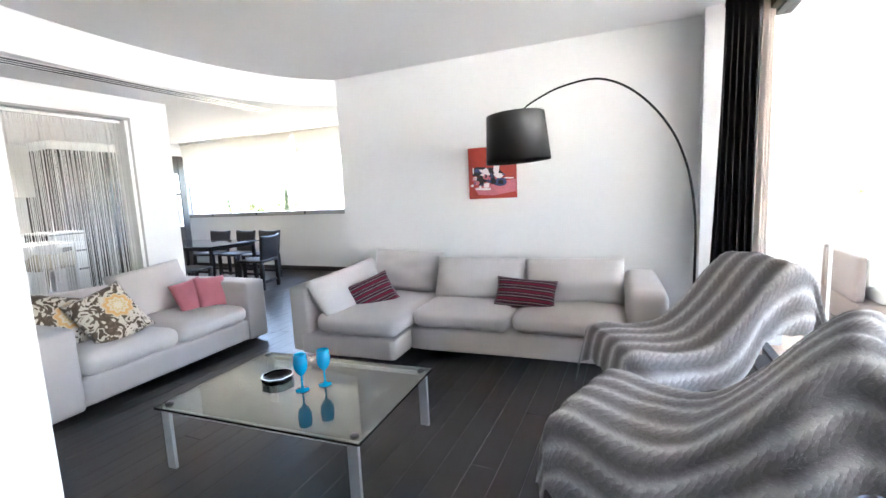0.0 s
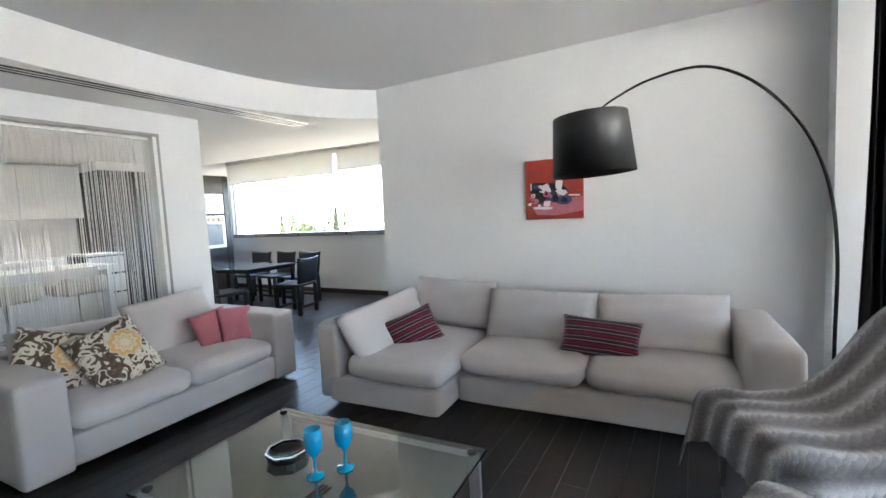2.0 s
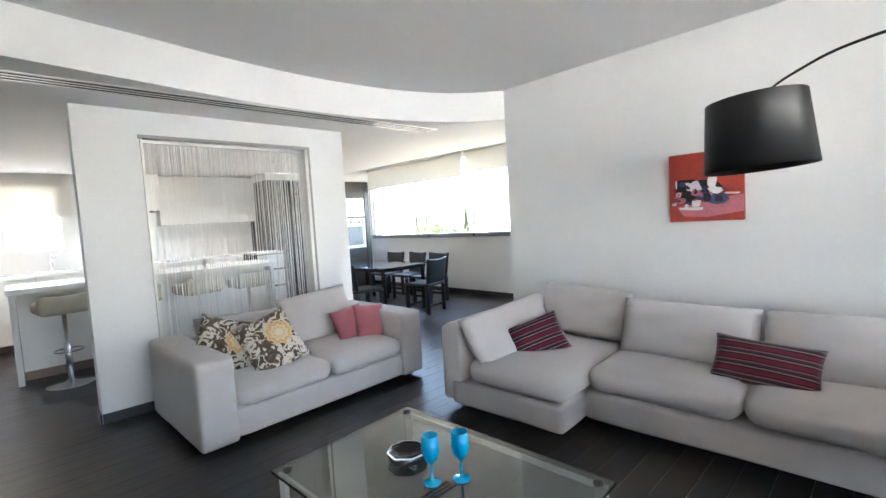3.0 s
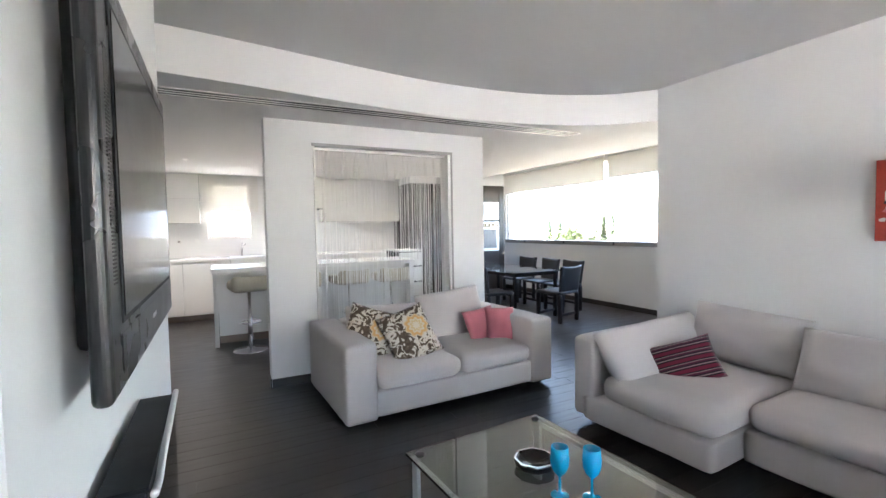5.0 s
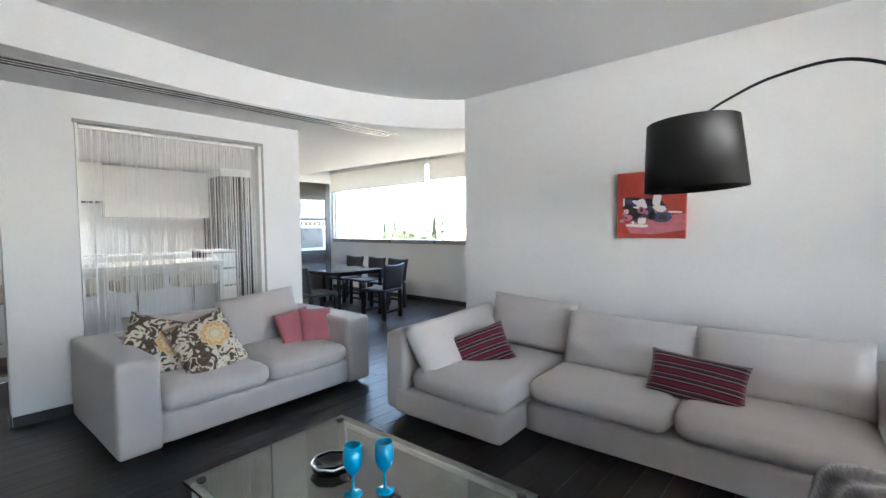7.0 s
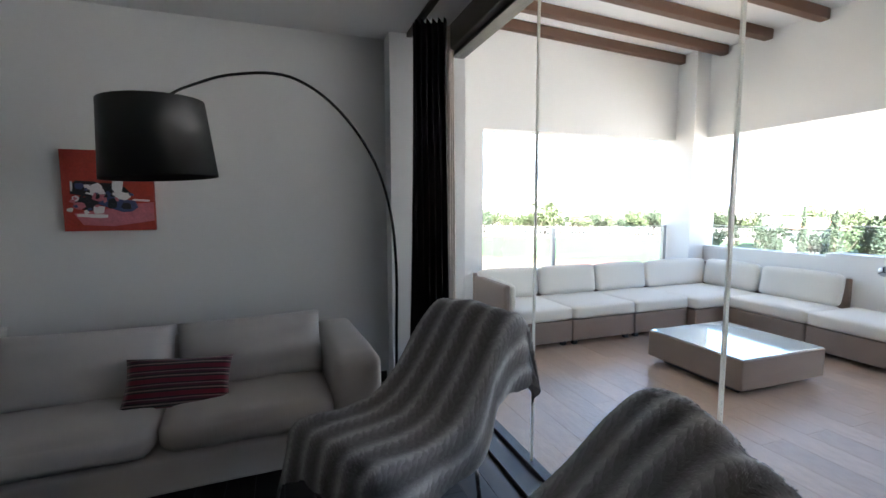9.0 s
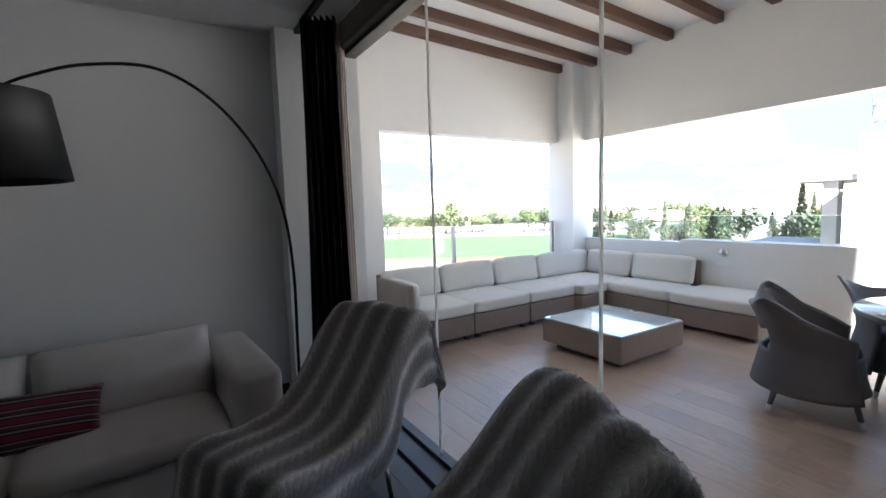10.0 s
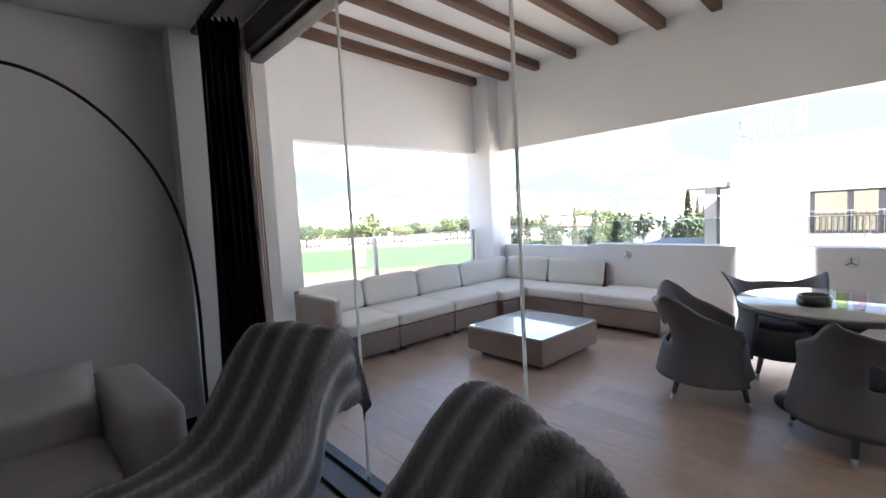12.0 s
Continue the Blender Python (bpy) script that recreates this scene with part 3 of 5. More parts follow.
# glass coffee table
def coffee_table():
    t = thing("coffee_table", "square clear glass coffee table on flat steel legs", "coffee table", (-2.13, 1.432, 0), 3.0)
    W, D, Z = 1.235, 0.835, 0.35
    part("tabletop", box(0, W, 0, D, Z - 0.012, Z, 0.002), TABLEGL, t, "clear glass top with green edge").visible_shadow = False
    for x in (0.02, W - 0.02):
        for y in (0.02, D - 0.02):
            sx = 1 if x < 0.5 else -1
            sy = 1 if y < 0.4 else -1
            leg = part("leg", box(min(x, x + sx * 0.055), max(x, x + sx * 0.055), min(y, y + sy * 0.02), max(y, y + sy * 0.02), 0, Z - 0.013, 0.003), LEGSTEEL, t, "brushed flat steel leg")
            part("clamp", lathe([(0, 0.012), (0.016, 0.011), (0.021, 0.006), (0.021, 0.0)], 20), DARKALU, leg, "dark round corner clamp", m=pose(x + sx * 0.03, y + sy * 0.03, Z, 0, 0, 0))
    for a, b in (((0, W), (-0.003, -0.0005)), ((0, W), (D + 0.0005, D + 0.003)), ((-0.003, -0.0005), (0, D)), ((W + 0.0005, W + 0.003), (0, D))):
        part("edge", box(*a, *b, Z - 0.012, Z - 0.001), GLEDGE, t, "dark green polished glass edge")
    part("rail", box(0.08, W - 0.08, 0.022, 0.036, Z - 0.035, Z - 0.013), STEEL, t)
    part("rail", box(0.08, W - 0.08, D - 0.036, D - 0.022, Z - 0.035, Z - 0.013), STEEL, t)
    return t


coffee_table()
TZ = 0.35


def goblet(x, y):
    return single("goblet", lathe([(0, 0.0), (0.036, 0.0), (0.037, 0.004), (0.012, 0.010), (0.006, 0.02), (0.0055, 0.078), (0.012, 0.088), (0.027, 0.104), (0.037, 0.130), (0.0385, 0.155), (0.034, 0.205), (0.0325, 0.205), (0.0365, 0.155), (0.035, 0.131), (0.025, 0.107), (0, 0.095)], 36), TURQ, "bright turquoise glass goblet standing on the coffee table", "goblet", pose(x, y, TZ + 0.001), group="turquoise goblets")


goblet(-1.50, 1.845)
goblet(-1.425, 1.945)

ash = thing("ashtray", "octagonal dark glass ashtray on the coffee table", "ashtray", (-1.735, 1.905, TZ + 0.001), 15)
part("bowl", lathe([(0, 0.0), (0.085, 0.0), (0.095, 0.034), (0.088, 0.036), (0.078, 0.012), (0, 0.010)], 8), BLACKGL, ash)
part("rim", lathe([(0.0955, 0.034), (0.0955, 0.037), (0.087, 0.0375), (0.087, 0.036)], 8), CHROME, ash, "polished bright rim")


# arc lamp
def arc_lamp():
    l = thing("floor_lamp", "black arched floor lamp with a large drum shade", "floor lamp", (0.60, 3.95, 0))
    part("base_plate", lathe([(0, 0), (0.17, 0), (0.175, 0.01), (0.17, 0.022), (0.02, 0.03), (0, 0.03)], 40), BLACKMETAL, l)
    pts = smooth_line([(0.0, 0.02, 0.03), (0.0, 0.0, 0.55), (-0.005, -0.04, 1.05), (-0.06, -0.11, 1.45), (-0.19, -0.20, 1.775), (-0.41, -0.31, 2.03), (-0.66, -0.39, 2.155), (-0.93, -0.43, 2.13), (-1.13, -0.45, 2.05), (-1.24, -0.45, 1.985)], 7)
    part("arm", tube(pts, 0.011, 10, 0.006), BLACKMETAL, l, "thin black arched rod")
    sh = part("shade", lathe([(0.222, 0.36), (0.250, 0.0), (0.246, 0.0), (0.218, 0.36)], 56), SHADE, l, "black fabric drum shade", m=pose(-1.265, -0.45, 1.605, 0, -3, 0))
    part("diffuser", lathe([(0, 0.335), (0.218, 0.335), (0.218, 0.345), (0, 0.345)], 40), SHADEIN, sh)
    part("socket", lathe([(0, 0.22), (0.02, 0.22), (0.024, 0.334), (0, 0.334)], 20), BLACKMETAL, sh)
    return l


arc_lamp()


# ---- patterned cloths ----
def pattern_mat(name, build, rough=0.95):
    m = mat(name, (0.5, 0.5, 0.5), rough, var=0.1, fine=350, bump=0.35, sheen=0.2, spec=0.15, depth=0.0015)
    nt = m.node_tree
    b = nt.nodes["Principled BSDF"]
    tc = [n for n in nt.nodes if n.type == "TEX_COORD"][0]
    link(nt, build(nt, tc), b.inputs["Base Color"])
    return m


def ramp(nt, src, stops, mode="CONSTANT"):
    r = nt.nodes.new("ShaderNodeValToRGB")
    r.color_ramp.interpolation = mode
    e = r.color_ramp.elements
    e[0].position, e[0].color = stops[0][0], (*stops[0][1], 1)
    e[1].position, e[1].color = stops[1][0], (*stops[1][1], 1)
    for p, c in stops[2:]:
        n = e.new(p)
        n.color = (*c, 1)
    link(nt, src, r.inputs["Fac"])
    return r.outputs["Color"]


def math_node(nt, op, a, b=0.0, c=0.0):
    n = nt.nodes.new("ShaderNodeMath")
    n.operation = op
    for i, v in enumerate((a, b, c)):
        if isinstance(v, (int, float)):
            n.inputs[i].default_value = v
        else:
            link(nt, v, n.inputs[i])
    return n.outputs[0]


def stripes(nt, tc):
    sp = nt.nodes.new("ShaderNodeSeparateXYZ")
    link(nt, tc.outputs["Object"], sp.inputs[0])
    f = math_node(nt, "FRACT", math_node(nt, "MULTIPLY", math_node(nt, "ADD", sp.outputs["Y"], 1.0), 14.0))
    red, dark, grey, plum = (0.135, 0.012, 0.028), (0.020, 0.013, 0.017), (0.25, 0.18, 0.17), (0.07, 0.018, 0.033)
    return ramp(nt, f, [(0.0, red), (0.22, dark), (0.34, grey), (0.44, dark), (0.56, plum), (0.72, grey), (0.79, dark), (0.9, red)])


def flower(nt, tc):
    cream, brown = (0.60, 0.55, 0.46), (0.085, 0.06, 0.042)
    sp = nt.nodes.new("ShaderNodeSeparateXYZ")
    link(nt, tc.outputs["Object"], sp.inputs[0])
    wn_ = nt.nodes.new("ShaderNodeTexNoise")
    wn_.inputs["Scale"].default_value, wn_.inputs["Detail"].default_value = 14.0, 1.0
    link(nt, tc.outputs["Object"], wn_.inputs["Vector"])
    ln = nt.nodes.new("ShaderNodeTexNoise")
    ln.inputs["Scale"].default_value, ln.inputs["Detail"].default_value, ln.inputs["Distortion"].default_value = 13.0, 1.2, 1.6
    link(nt, tc.outputs["Object"], ln.inputs["Vector"])
    leaf = ramp(nt, ln.outputs["Fac"], [(0.0, brown), (0.40, (0.12, 0.088, 0.062)), (0.475, (0.22, 0.18, 0.14)), (0.505, cream), (0.63, (0.50, 0.42, 0.33)), (0.66, brown)])
    dx, dy = math_node(nt, "SUBTRACT", sp.outputs["X"], 0.07), math_node(nt, "SUBTRACT", sp.outputs["Y"], 0.03)
    rad = math_node(nt, "SQRT", math_node(nt, "ADD", math_node(nt, "MULTIPLY", dx, dx), math_node(nt, "MULTIPLY", dy, dy)))
    ang = math_node(nt, "ARCTAN2", dy, dx)
    rad = math_node(nt, "MULTIPLY_ADD", math_node(nt, "SINE", math_node(nt, "MULTIPLY", ang, 9.0)), 0.008, rad)
    ring = ramp(nt, math_node(nt, "MULTIPLY", rad, 6.4), [(0.0, (0.66, 0.58, 0.42)), (0.2, (0.60, 0.45, 0.22)), (0.30, (0.64, 0.54, 0.38)), (0.42, (0.62, 0.37, 0.15)), (0.56, (0.62, 0.47, 0.30))])
    mx = nt.nodes.new("ShaderNodeMix")
    mx.data_type = "RGBA"
    link(nt, math_node(nt, "LESS_THAN", rad, 0.10), mx.inputs["Factor"])
    link(nt, leaf, mx.inputs["A"])
    link(nt, ring, mx.inputs["B"])
    return mx.outputs["Result"]


def fur(nt, tc):
    uv = nt.nodes.new("ShaderNodeSeparateXYZ")
    link(nt, tc.outputs["UV"], uv.inputs[0])
    nz = nt.nodes.new("ShaderNodeTexNoise")
    nz.inputs["Scale"].default_value, nz.inputs["Detail"].default_value = 30.0, 3.0
    link(nt, tc.outputs["Object"], nz.inputs["Vector"])
    f0 = math_node(nt, "FRACT", math_node(nt, "MULTIPLY", uv.outputs["X"], 7.3))
    tri = math_node(nt, "MULTIPLY", math_node(nt, "ABSOLUTE", math_node(nt, "SUBTRACT", f0, 0.5)), 2.0)
    saw = math_node(nt, "FRACT", math_node(nt, "MULTIPLY_ADD", uv.outputs["Y"], 24.0, math_node(nt, "MULTIPLY_ADD", nz.outputs["Fac"], 1.6, math_node(nt, "MULTIPLY", tri, 1.5))))
    w = math_node(nt, "MULTIPLY_ADD", nz.outputs["Fac"], 0.16, f0)
    w = math_node(nt, "MULTIPLY_ADD", saw, 0.07, w)
    f = math_node(nt, "FRACT", w)
    col = ramp(nt, f, [(0.0, (0.16, 0.151, 0.151)), (0.28, (0.185, 0.175, 0.174)), (0.48, (0.28, 0.268, 0.266)), (0.61, (0.47, 0.458, 0.45)), (0.68, (0.43, 0.418, 0.412)), (0.84, (0.26, 0.249, 0.247)), (1.0, (0.16, 0.151, 0.151))], "LINEAR")
    geo = nt.nodes.new("ShaderNodeNewGeometry")
    k = math_node(nt, "MULTIPLY_ADD", geo.outputs["Random Per Island"], 0.5, 0.8)
    k = math_node(nt, "MULTIPLY", k, math_node(nt, "MULTIPLY_ADD", saw, 0.26, 0.9))
    sc = nt.nodes.new("ShaderNodeVectorMath")
    sc.operation = "SCALE"
    link(nt, col, sc.inputs[0])
    link(nt, k, sc.inputs["Scale"])
    return sc.outputs["Vector"]


STRIPE = pattern_mat("striped_weave", stripes)
FLOWER = pattern_mat("flower_print", flower)
FUR = pattern_mat("grey_fur", fur, 0.9)


def scatter(name, w, h, t, material, label, m, seed, group=""):
    ob = thing(name, label, "cushion", group=group)
    ob.matrix_world = m
    part("cover", pillow(w, h, t, 16, seed), material, ob)
    return ob


scatter("scatter_cushion", 0.47, 0.44, 0.14, FLOWER, "cream cushion printed with brown leaves and a yellow flower", lean(-3.72, 1.79, 0.58, 30, 80, -20), 1, "flower cushions")
scatter("scatter_cushion", 0.42, 0.46, 0.14, FLOWER, "cream cushion printed with brown leaves and an orange flower", lean(-3.52, 2.04, 0.575, 34, 76, 20), 2, "flower cushions")
scatter("scatter_cushion", 0.36, 0.32, 0.12, PINK, "plain dusty pink cushion on the two-seat sofa", lean(-3.70, 2.86, 0.53, 24, 94, 6), 3, "pink cushions")
scatter("scatter_cushion", 0.32, 0.33, 0.11, PINK, "plain dusty pink cushion by the sofa arm", lean(-3.62, 3.02, 0.53, 20, 86, -5), 4, "pink cushions")
scatter("scatter_cushion", 0.42, 0.30, 0.11, STRIPE, "red and grey striped cushion on the corner seat", lean(-2.08, 3.49, 0.495, 26, 40, 20), 5, "striped cushions")
scatter("scatter_cushion", 0.53, 0.28, 0.12, STRIPE, "red and grey striped cushion against the sofa back", lean(-0.69, 3.72, 0.50, 30, 3, -4), 6, "striped cushions")

# ---- painting ----
pic = thing("painting", "square abstract canvas painted red, pink, black and white", "painting", (-1.207, PY - 0.001, 1.575))
RED = mat("red_paint", (0.36, 0.045, 0.030), 0.5, var=0.22, scale=12, fine=60, bump=0.3)
PINKP = mat("pink_paint", (0.50, 0.16, 0.20), 0.5, var=0.2, scale=14, fine=60, bump=0.3)
WHITEP = mat("white_paint", (0.72, 0.70, 0.70), 0.5, var=0.08, fine=60, bump=0.3)
BLACKP = mat("black_paint", (0.012, 0.012, 0.02), 0.4, var=0.3, fine=60, bump=0.3)
BLUEP = mat("blue_paint", (0.05, 0.07, 0.17), 0.5, var=0.2, fine=60, bump=0.3)
part("canvas", box(-0.258, 0.258, -0.035, -0.002, -0.266, 0.266, 0.004), RED, pic, "red painted canvas")
bm = prism([(-0.20, -0.15), (-0.06, -0.13), (0.10, -0.09), (0.254, -0.075), (0.254, -0.20), (0.02, -0.235), (-0.15, -0.225)], 0.0, 0.003)
part("ground_patch", bm, PINKP, pic, "pink sloping lower band", m=pose(0, -0.0355, 0, 90, 0, 0))
rng = random.Random(5)


def dab(w, h, wob):
    b = bmesh.new()
    n = 9
    ring = []
    for k in range(n):
        a = k * math.tau / n
        r = 1 + rng.uniform(-wob, wob)
        ring.append((w * r * math.copysign(abs(math.cos(a)) ** 0.6, math.cos(a)), h * r * math.copysign(abs(math.sin(a)) ** 0.6, math.sin(a))))
    lo = [b.verts.new((x, 0, z)) for x, z in ring]
    hi = [b.verts.new((x * 0.9, -0.002, z * 0.9)) for x, z in ring]
    for k in range(n):
        b.faces.new((lo[k], lo[(k + 1) % n], hi[(k + 1) % n], hi[k]))
    b.faces.new(hi)
    return finish(b, False)


DABS = [
    (-0.115, 0.005, 0.085, 0.052, BLACKP), (0.02, -0.005, 0.10, 0.060, BLACKP), (-0.13, -0.085, 0.07, 0.045, BLACKP), (0.045, -0.085, 0.10, 0.042, BLUEP),
    (-0.16, 0.03, 0.03, 0.022, BLUEP), (-0.065, 0.005, 0.042, 0.040, WHITEP), (-0.06, -0.045, 0.034, 0.03, PINKP), (0.05, 0.02, 0.034, 0.055, WHITEP),
    (0.075, -0.03, 0.045, 0.026, WHITEP), (-0.185, -0.05, 0.022, 0.018, WHITEP), (-0.165, -0.10, 0.030, 0.026, PINKP), (-0.215, -0.125, 0.018, 0.012, WHITEP),
    (-0.055, -0.125, 0.030, 0.026, WHITEP), (0.02, -0.08, 0.026, 0.034, BLACKP), (0.10, -0.10, 0.030, 0.020, BLACKP), (-0.09, -0.165, 0.085, 0.012, WHITEP),
    (0.19, -0.062, 0.055, 0.007, WHITEP), (-0.20, 0.03, 0.006, 0.030, WHITEP),
]
for k, (u, zz, w, h, mt) in enumerate(DABS):
    part("brush_dab", dab(w, h, 0.22), mt, pic, m=pose(u, -0.0388 - 0.0004 * k, zz, 0, rng.uniform(-12, 12), 0))
for k in range(26):
    mt = (BLACKP, WHITEP, PINKP, BLUEP)[k % 4]
    part("brush_dab", dab(rng.uniform(0.008, 0.02), rng.uniform(0.006, 0.018), 0.35), mt, pic, m=pose(rng.uniform(-0.20, 0.13), -0.0462 - 0.0001 * k, rng.uniform(-0.15, 0.03), 0, rng.uniform(-40, 40), 0))

# ---- armchairs under fur throws ----
def between(pts, s):
    for (a, va), (b, vb) in zip(pts, pts[1:]):
        if s <= b:
            k = (s - a) / (b - a)
            return va + (vb - va) * k * k * (3 - 2 * k)
    return pts[-1][1]


def fur_throw(seed, near):
    """Throw draped from the front of the seat over the back; returns the sheet and its pile."""
    prof = smooth_line([(-0.075, 0, 0.30), (-0.058, 0, 0.40), (-0.03, 0, 0.475), (0.05, 0, 0.498), (0.25, 0, 0.478), (0.44, 0, 0.515), (0.61, 0, 0.67), (0.76, 0, 0.86), (0.86, 0, 0.945), (0.95, 0, 0.90), (1.0, 0, 0.72), (1.03, 0, 0.52)], 10)
    nu, nv = len(prof), 120
    bm = bmesh.new()
    uv = bm.loops.layers.uv.new("throw")
    grid, coord = [], {}
    for i, p in enumerate(prof):
        s = i / (nu - 1)
        row = []
        v0 = -0.27 - between(near, s) - 0.012 * math.sin(s * 37 + seed)
        v1 = 0.27 + between(((0, 0.13), (0.12, 0.10), (0.35, 0.06), (0.6, 0.05), (0.8, 0.12), (1.0, 0.12)), s)
        for j in range(nv):
            v = v0 + (v1 - v0) * j / (nv - 1)
            half = 0.27 - 0.05 * max(0, s - 0.62) * 2.0
            over = max(0.0, abs(v) - half)
            bend = 0.045
            turn = min(over / bend, 1.35)
            out = bend * math.sin(turn)
            drop = bend * (1 - math.cos(turn)) + max(0.0, over - bend * 1.35) * 0.97
            hang = min(1.0, over * 7)
            w = max(-half, min(half, v)) + math.copysign(out + hang * (0.022 * math.sin(s * 29 + seed + v * 4) + 0.03 * noise.noise(Vector((s * 8, v * 3, seed + 2)))) + max(0.0, over - 0.06) * 0.08, v) * (1 if over else 0)
            crown = -0.03 * (w / 0.29) ** 2 * (0.3 + s)
            fold = 0.016 * noise.noise(Vector((s * 4, v * 5, seed))) + 0.010 * noise.noise(Vector((s * 13, v * 12, seed + 5)))
            st = (v + 0.9) * 7.3
            tri = abs(st % 1.0 - 0.5) * 2
            tuft = 0.0045 * (1 - tri) + 0.0030 * (0.6 + noise.noise(Vector((s * 9, v * 9, seed + 9)))) * math.sin((s * 2.1 * 24 + tri * 1.5 + 1.2 * noise.noise(Vector((s * 14, v * 14, seed)))) * 6.283)
            tip = 0.13 * max(0.0, 1 - s / 0.13) * max(0.0, (v - 0.12) / 0.28) if s < 0.13 else 0.0
            x = p.x + (0.10 * (w / 0.29) ** 2 if 0.6 < s < 0.97 else 0) * (s - 0.6) - 0.3 * tip
            if s > 0.6:
                x += drop * 0.12
            q = Vector((x + (fold + tuft) * (0.7 if s > 0.5 else 0.2), w, max(0.06, p.z + crown + fold + tuft - drop - tip)))
            vert = bm.verts.new(q)
            coord[vert] = (v + 0.9, s * 2.1)
            row.append(vert)
        grid.append(row)
    for i in range(nu - 1):
        for j in range(nv - 1):
            f = bm.faces.new((grid[i][j], grid[i][j + 1], grid[i + 1][j + 1], grid[i + 1][j]))
            f.smooth = True
            for lp_ in f.loops:
                lp_[uv].uv = coord[lp_.vert]
    bm.normal_update()
    pile = bmesh.new()
    uv2 = pile.loops.layers.uv.new("throw")
    r = random.Random(int(seed * 10) + 3)
    faces = list(bm.faces)
    for k in range(46000):
        f = faces[r.randrange(len(faces))]
        a, b_, c = r.random(), r.random(), f.verts
        q = c[0].co.lerp(c[1].co, a).lerp(c[3].co.lerp(c[2].co, a), b_)
        uu = Vector(coord[c[0]]).lerp(Vector(coord[c[1]]), a).lerp(Vector(coord[c[3]]).lerp(Vector(coord[c[2]]), a), b_)
        along = (c[0].co - c[3].co).normalized()
        side = (c[1].co - c[0].co).normalized()
        n_ = -f.normal
        herr = 0.8 if int(uu.x * 14.6) % 2 else -0.8
        tip = q + (along * 0.9 + side * herr + n_ * r.uniform(0.2, 0.5) + Vector((r.uniform(-0.3, 0.3), r.uniform(-0.3, 0.3), r.uniform(-0.2, 0.2)))).normalized() * r.uniform(0.006, 0.012)
        wv = side.cross(n_).lerp(side, r.random()).normalized() * 0.0018
        t3 = [pile.verts.new(q - wv), pile.verts.new(q + wv), pile.verts.new(tip)]
        ff = pile.faces.new(t3)
        for lp_ in ff.loops:
            lp_[uv2].uv = uu
    return bm, pile


def armchair(x, y, rz, seed, label, near):
    c = thing("armchair", "low lounge chair on steel legs hidden under a fur throw", "armchair", (x, y, 0), rz, "lounge chairs")
    part("seat", softbox(0.02, 0.58, -0.27, 0.27, 0.30, 0.425, 0.05, 6, 0.0), CHAIRW, c, "dark grey seat")
    part("backrest", softbox(-0.05, 0.05, -0.24, 0.24, -0.30, 0.30, 0.045, 6), CHAIRW, c, "dark grey backrest", m=pose(0.73, 0, 0.62, 0, 32, 0))
    for lx, ly in ((0.08, -0.24), (0.08, 0.24), (0.62, -0.24), (0.62, 0.24)):
        part("leg", tube([(lx, ly, 0.305), (lx + (0.03 if lx > 0.3 else -0.02), ly * 1.06, 0.0)], 0.011), CHROME, c, "slim steel leg")
    th = thing("fur_throw", label, "throw", (x, y, 0), rz, "fur throws")
    sheet, pile = fur_throw(seed, near)
    part("fur_nap", pile, FUR, th, "soft striped fur nap")["kind"] = "stuff"
    part("cloth", sheet, FUR, th, "striped grey fur cloth")


armchair(0.045, 2.80, 24.8, 1.0, "grey striped fur throw draped over a lounge chair by the sofa", ((0, 0.10), (0.10, 0.26), (0.4, 0.24), (0.56, 0.28), (0.72, 0.36), (0.86, 0.22), (1.0, 0.08)))
armchair(-0.01, 2.04, -19.9, 4.3, "grey striped fur throw draped over a lounge chair by the glazing", ((0, 0.16), (0.10, 0.34), (0.4, 0.40), (0.58, 0.42), (0.8, 0.34), (1.0, 0.22)))


# ---- curtain ----
def hung(name, p0, p1, q0, q1, folds, amp, z0, z1, material, label):
    """Gathered cloth between two plan points at the top (p) and at the hem (q)."""
    b = bmesh.new()
    n, rows = folds * 10, 14
    loops = []
    for r_ in range(rows + 1):
        t = r_ / rows
        a, e = Vector(p0).lerp(Vector(q0), t ** 1.3), Vector(p1).lerp(Vector(q1), t ** 1.3)
        d = (e - a).normalized()
        side = Vector((-d.y, d.x))
        ring = []
        for sgn in (1, -1):
            for k in (range(n + 1) if sgn == 1 else range(n, -1, -1)):
                u = k / n
                off = amp * (0.75 + 0.35 * t) * math.sin(u * folds * math.tau + 0.6 * math.sin(3 * u + 2 * t)) + sgn * 0.004
                pt = a.lerp(e, u) + side * off
                ring.append(b.verts.new((pt.x, pt.y, z1 + (z0 - z1) * t)))
        loops.append(ring)
    for r0, r1 in zip(loops, loops[1:]):
        for k in range(len(r0)):
            b.faces.new((r0[k], r0[(k + 1) % len(r0)], r1[(k + 1) % len(r0)], r1[k]))
    c = thing("curtain", label, "curtain", (0, 0, 0))
    part("cloth", finish(b), material, c)
    return c


hung("curtain", (0.775, 4.08), (0.985, 3.97), (0.655, 3.80), (0.935, 3.82), 6, 0.06, 0.01, 2.74, CURTAIN, "charcoal floor-length curtain drawn back beside the glazing")
hung("curtain", (1.01, 4.06), (1.075, 4.12), (0.985, 4.00), (1.065, 4.06), 3, 0.03, 0.03, 2.74, SHEER, "cream sheer curtain drawn back beside the glazing")
rail = thing("curtain_rail", "slim dark curtain rail fixed under the ceiling", "curtain rail", (0.83, 0, 2.745))
part("rail", box(-0.02, 0.02, BY, 4.38, 0.0, 0.034, 0.004), DARKALU, rail)

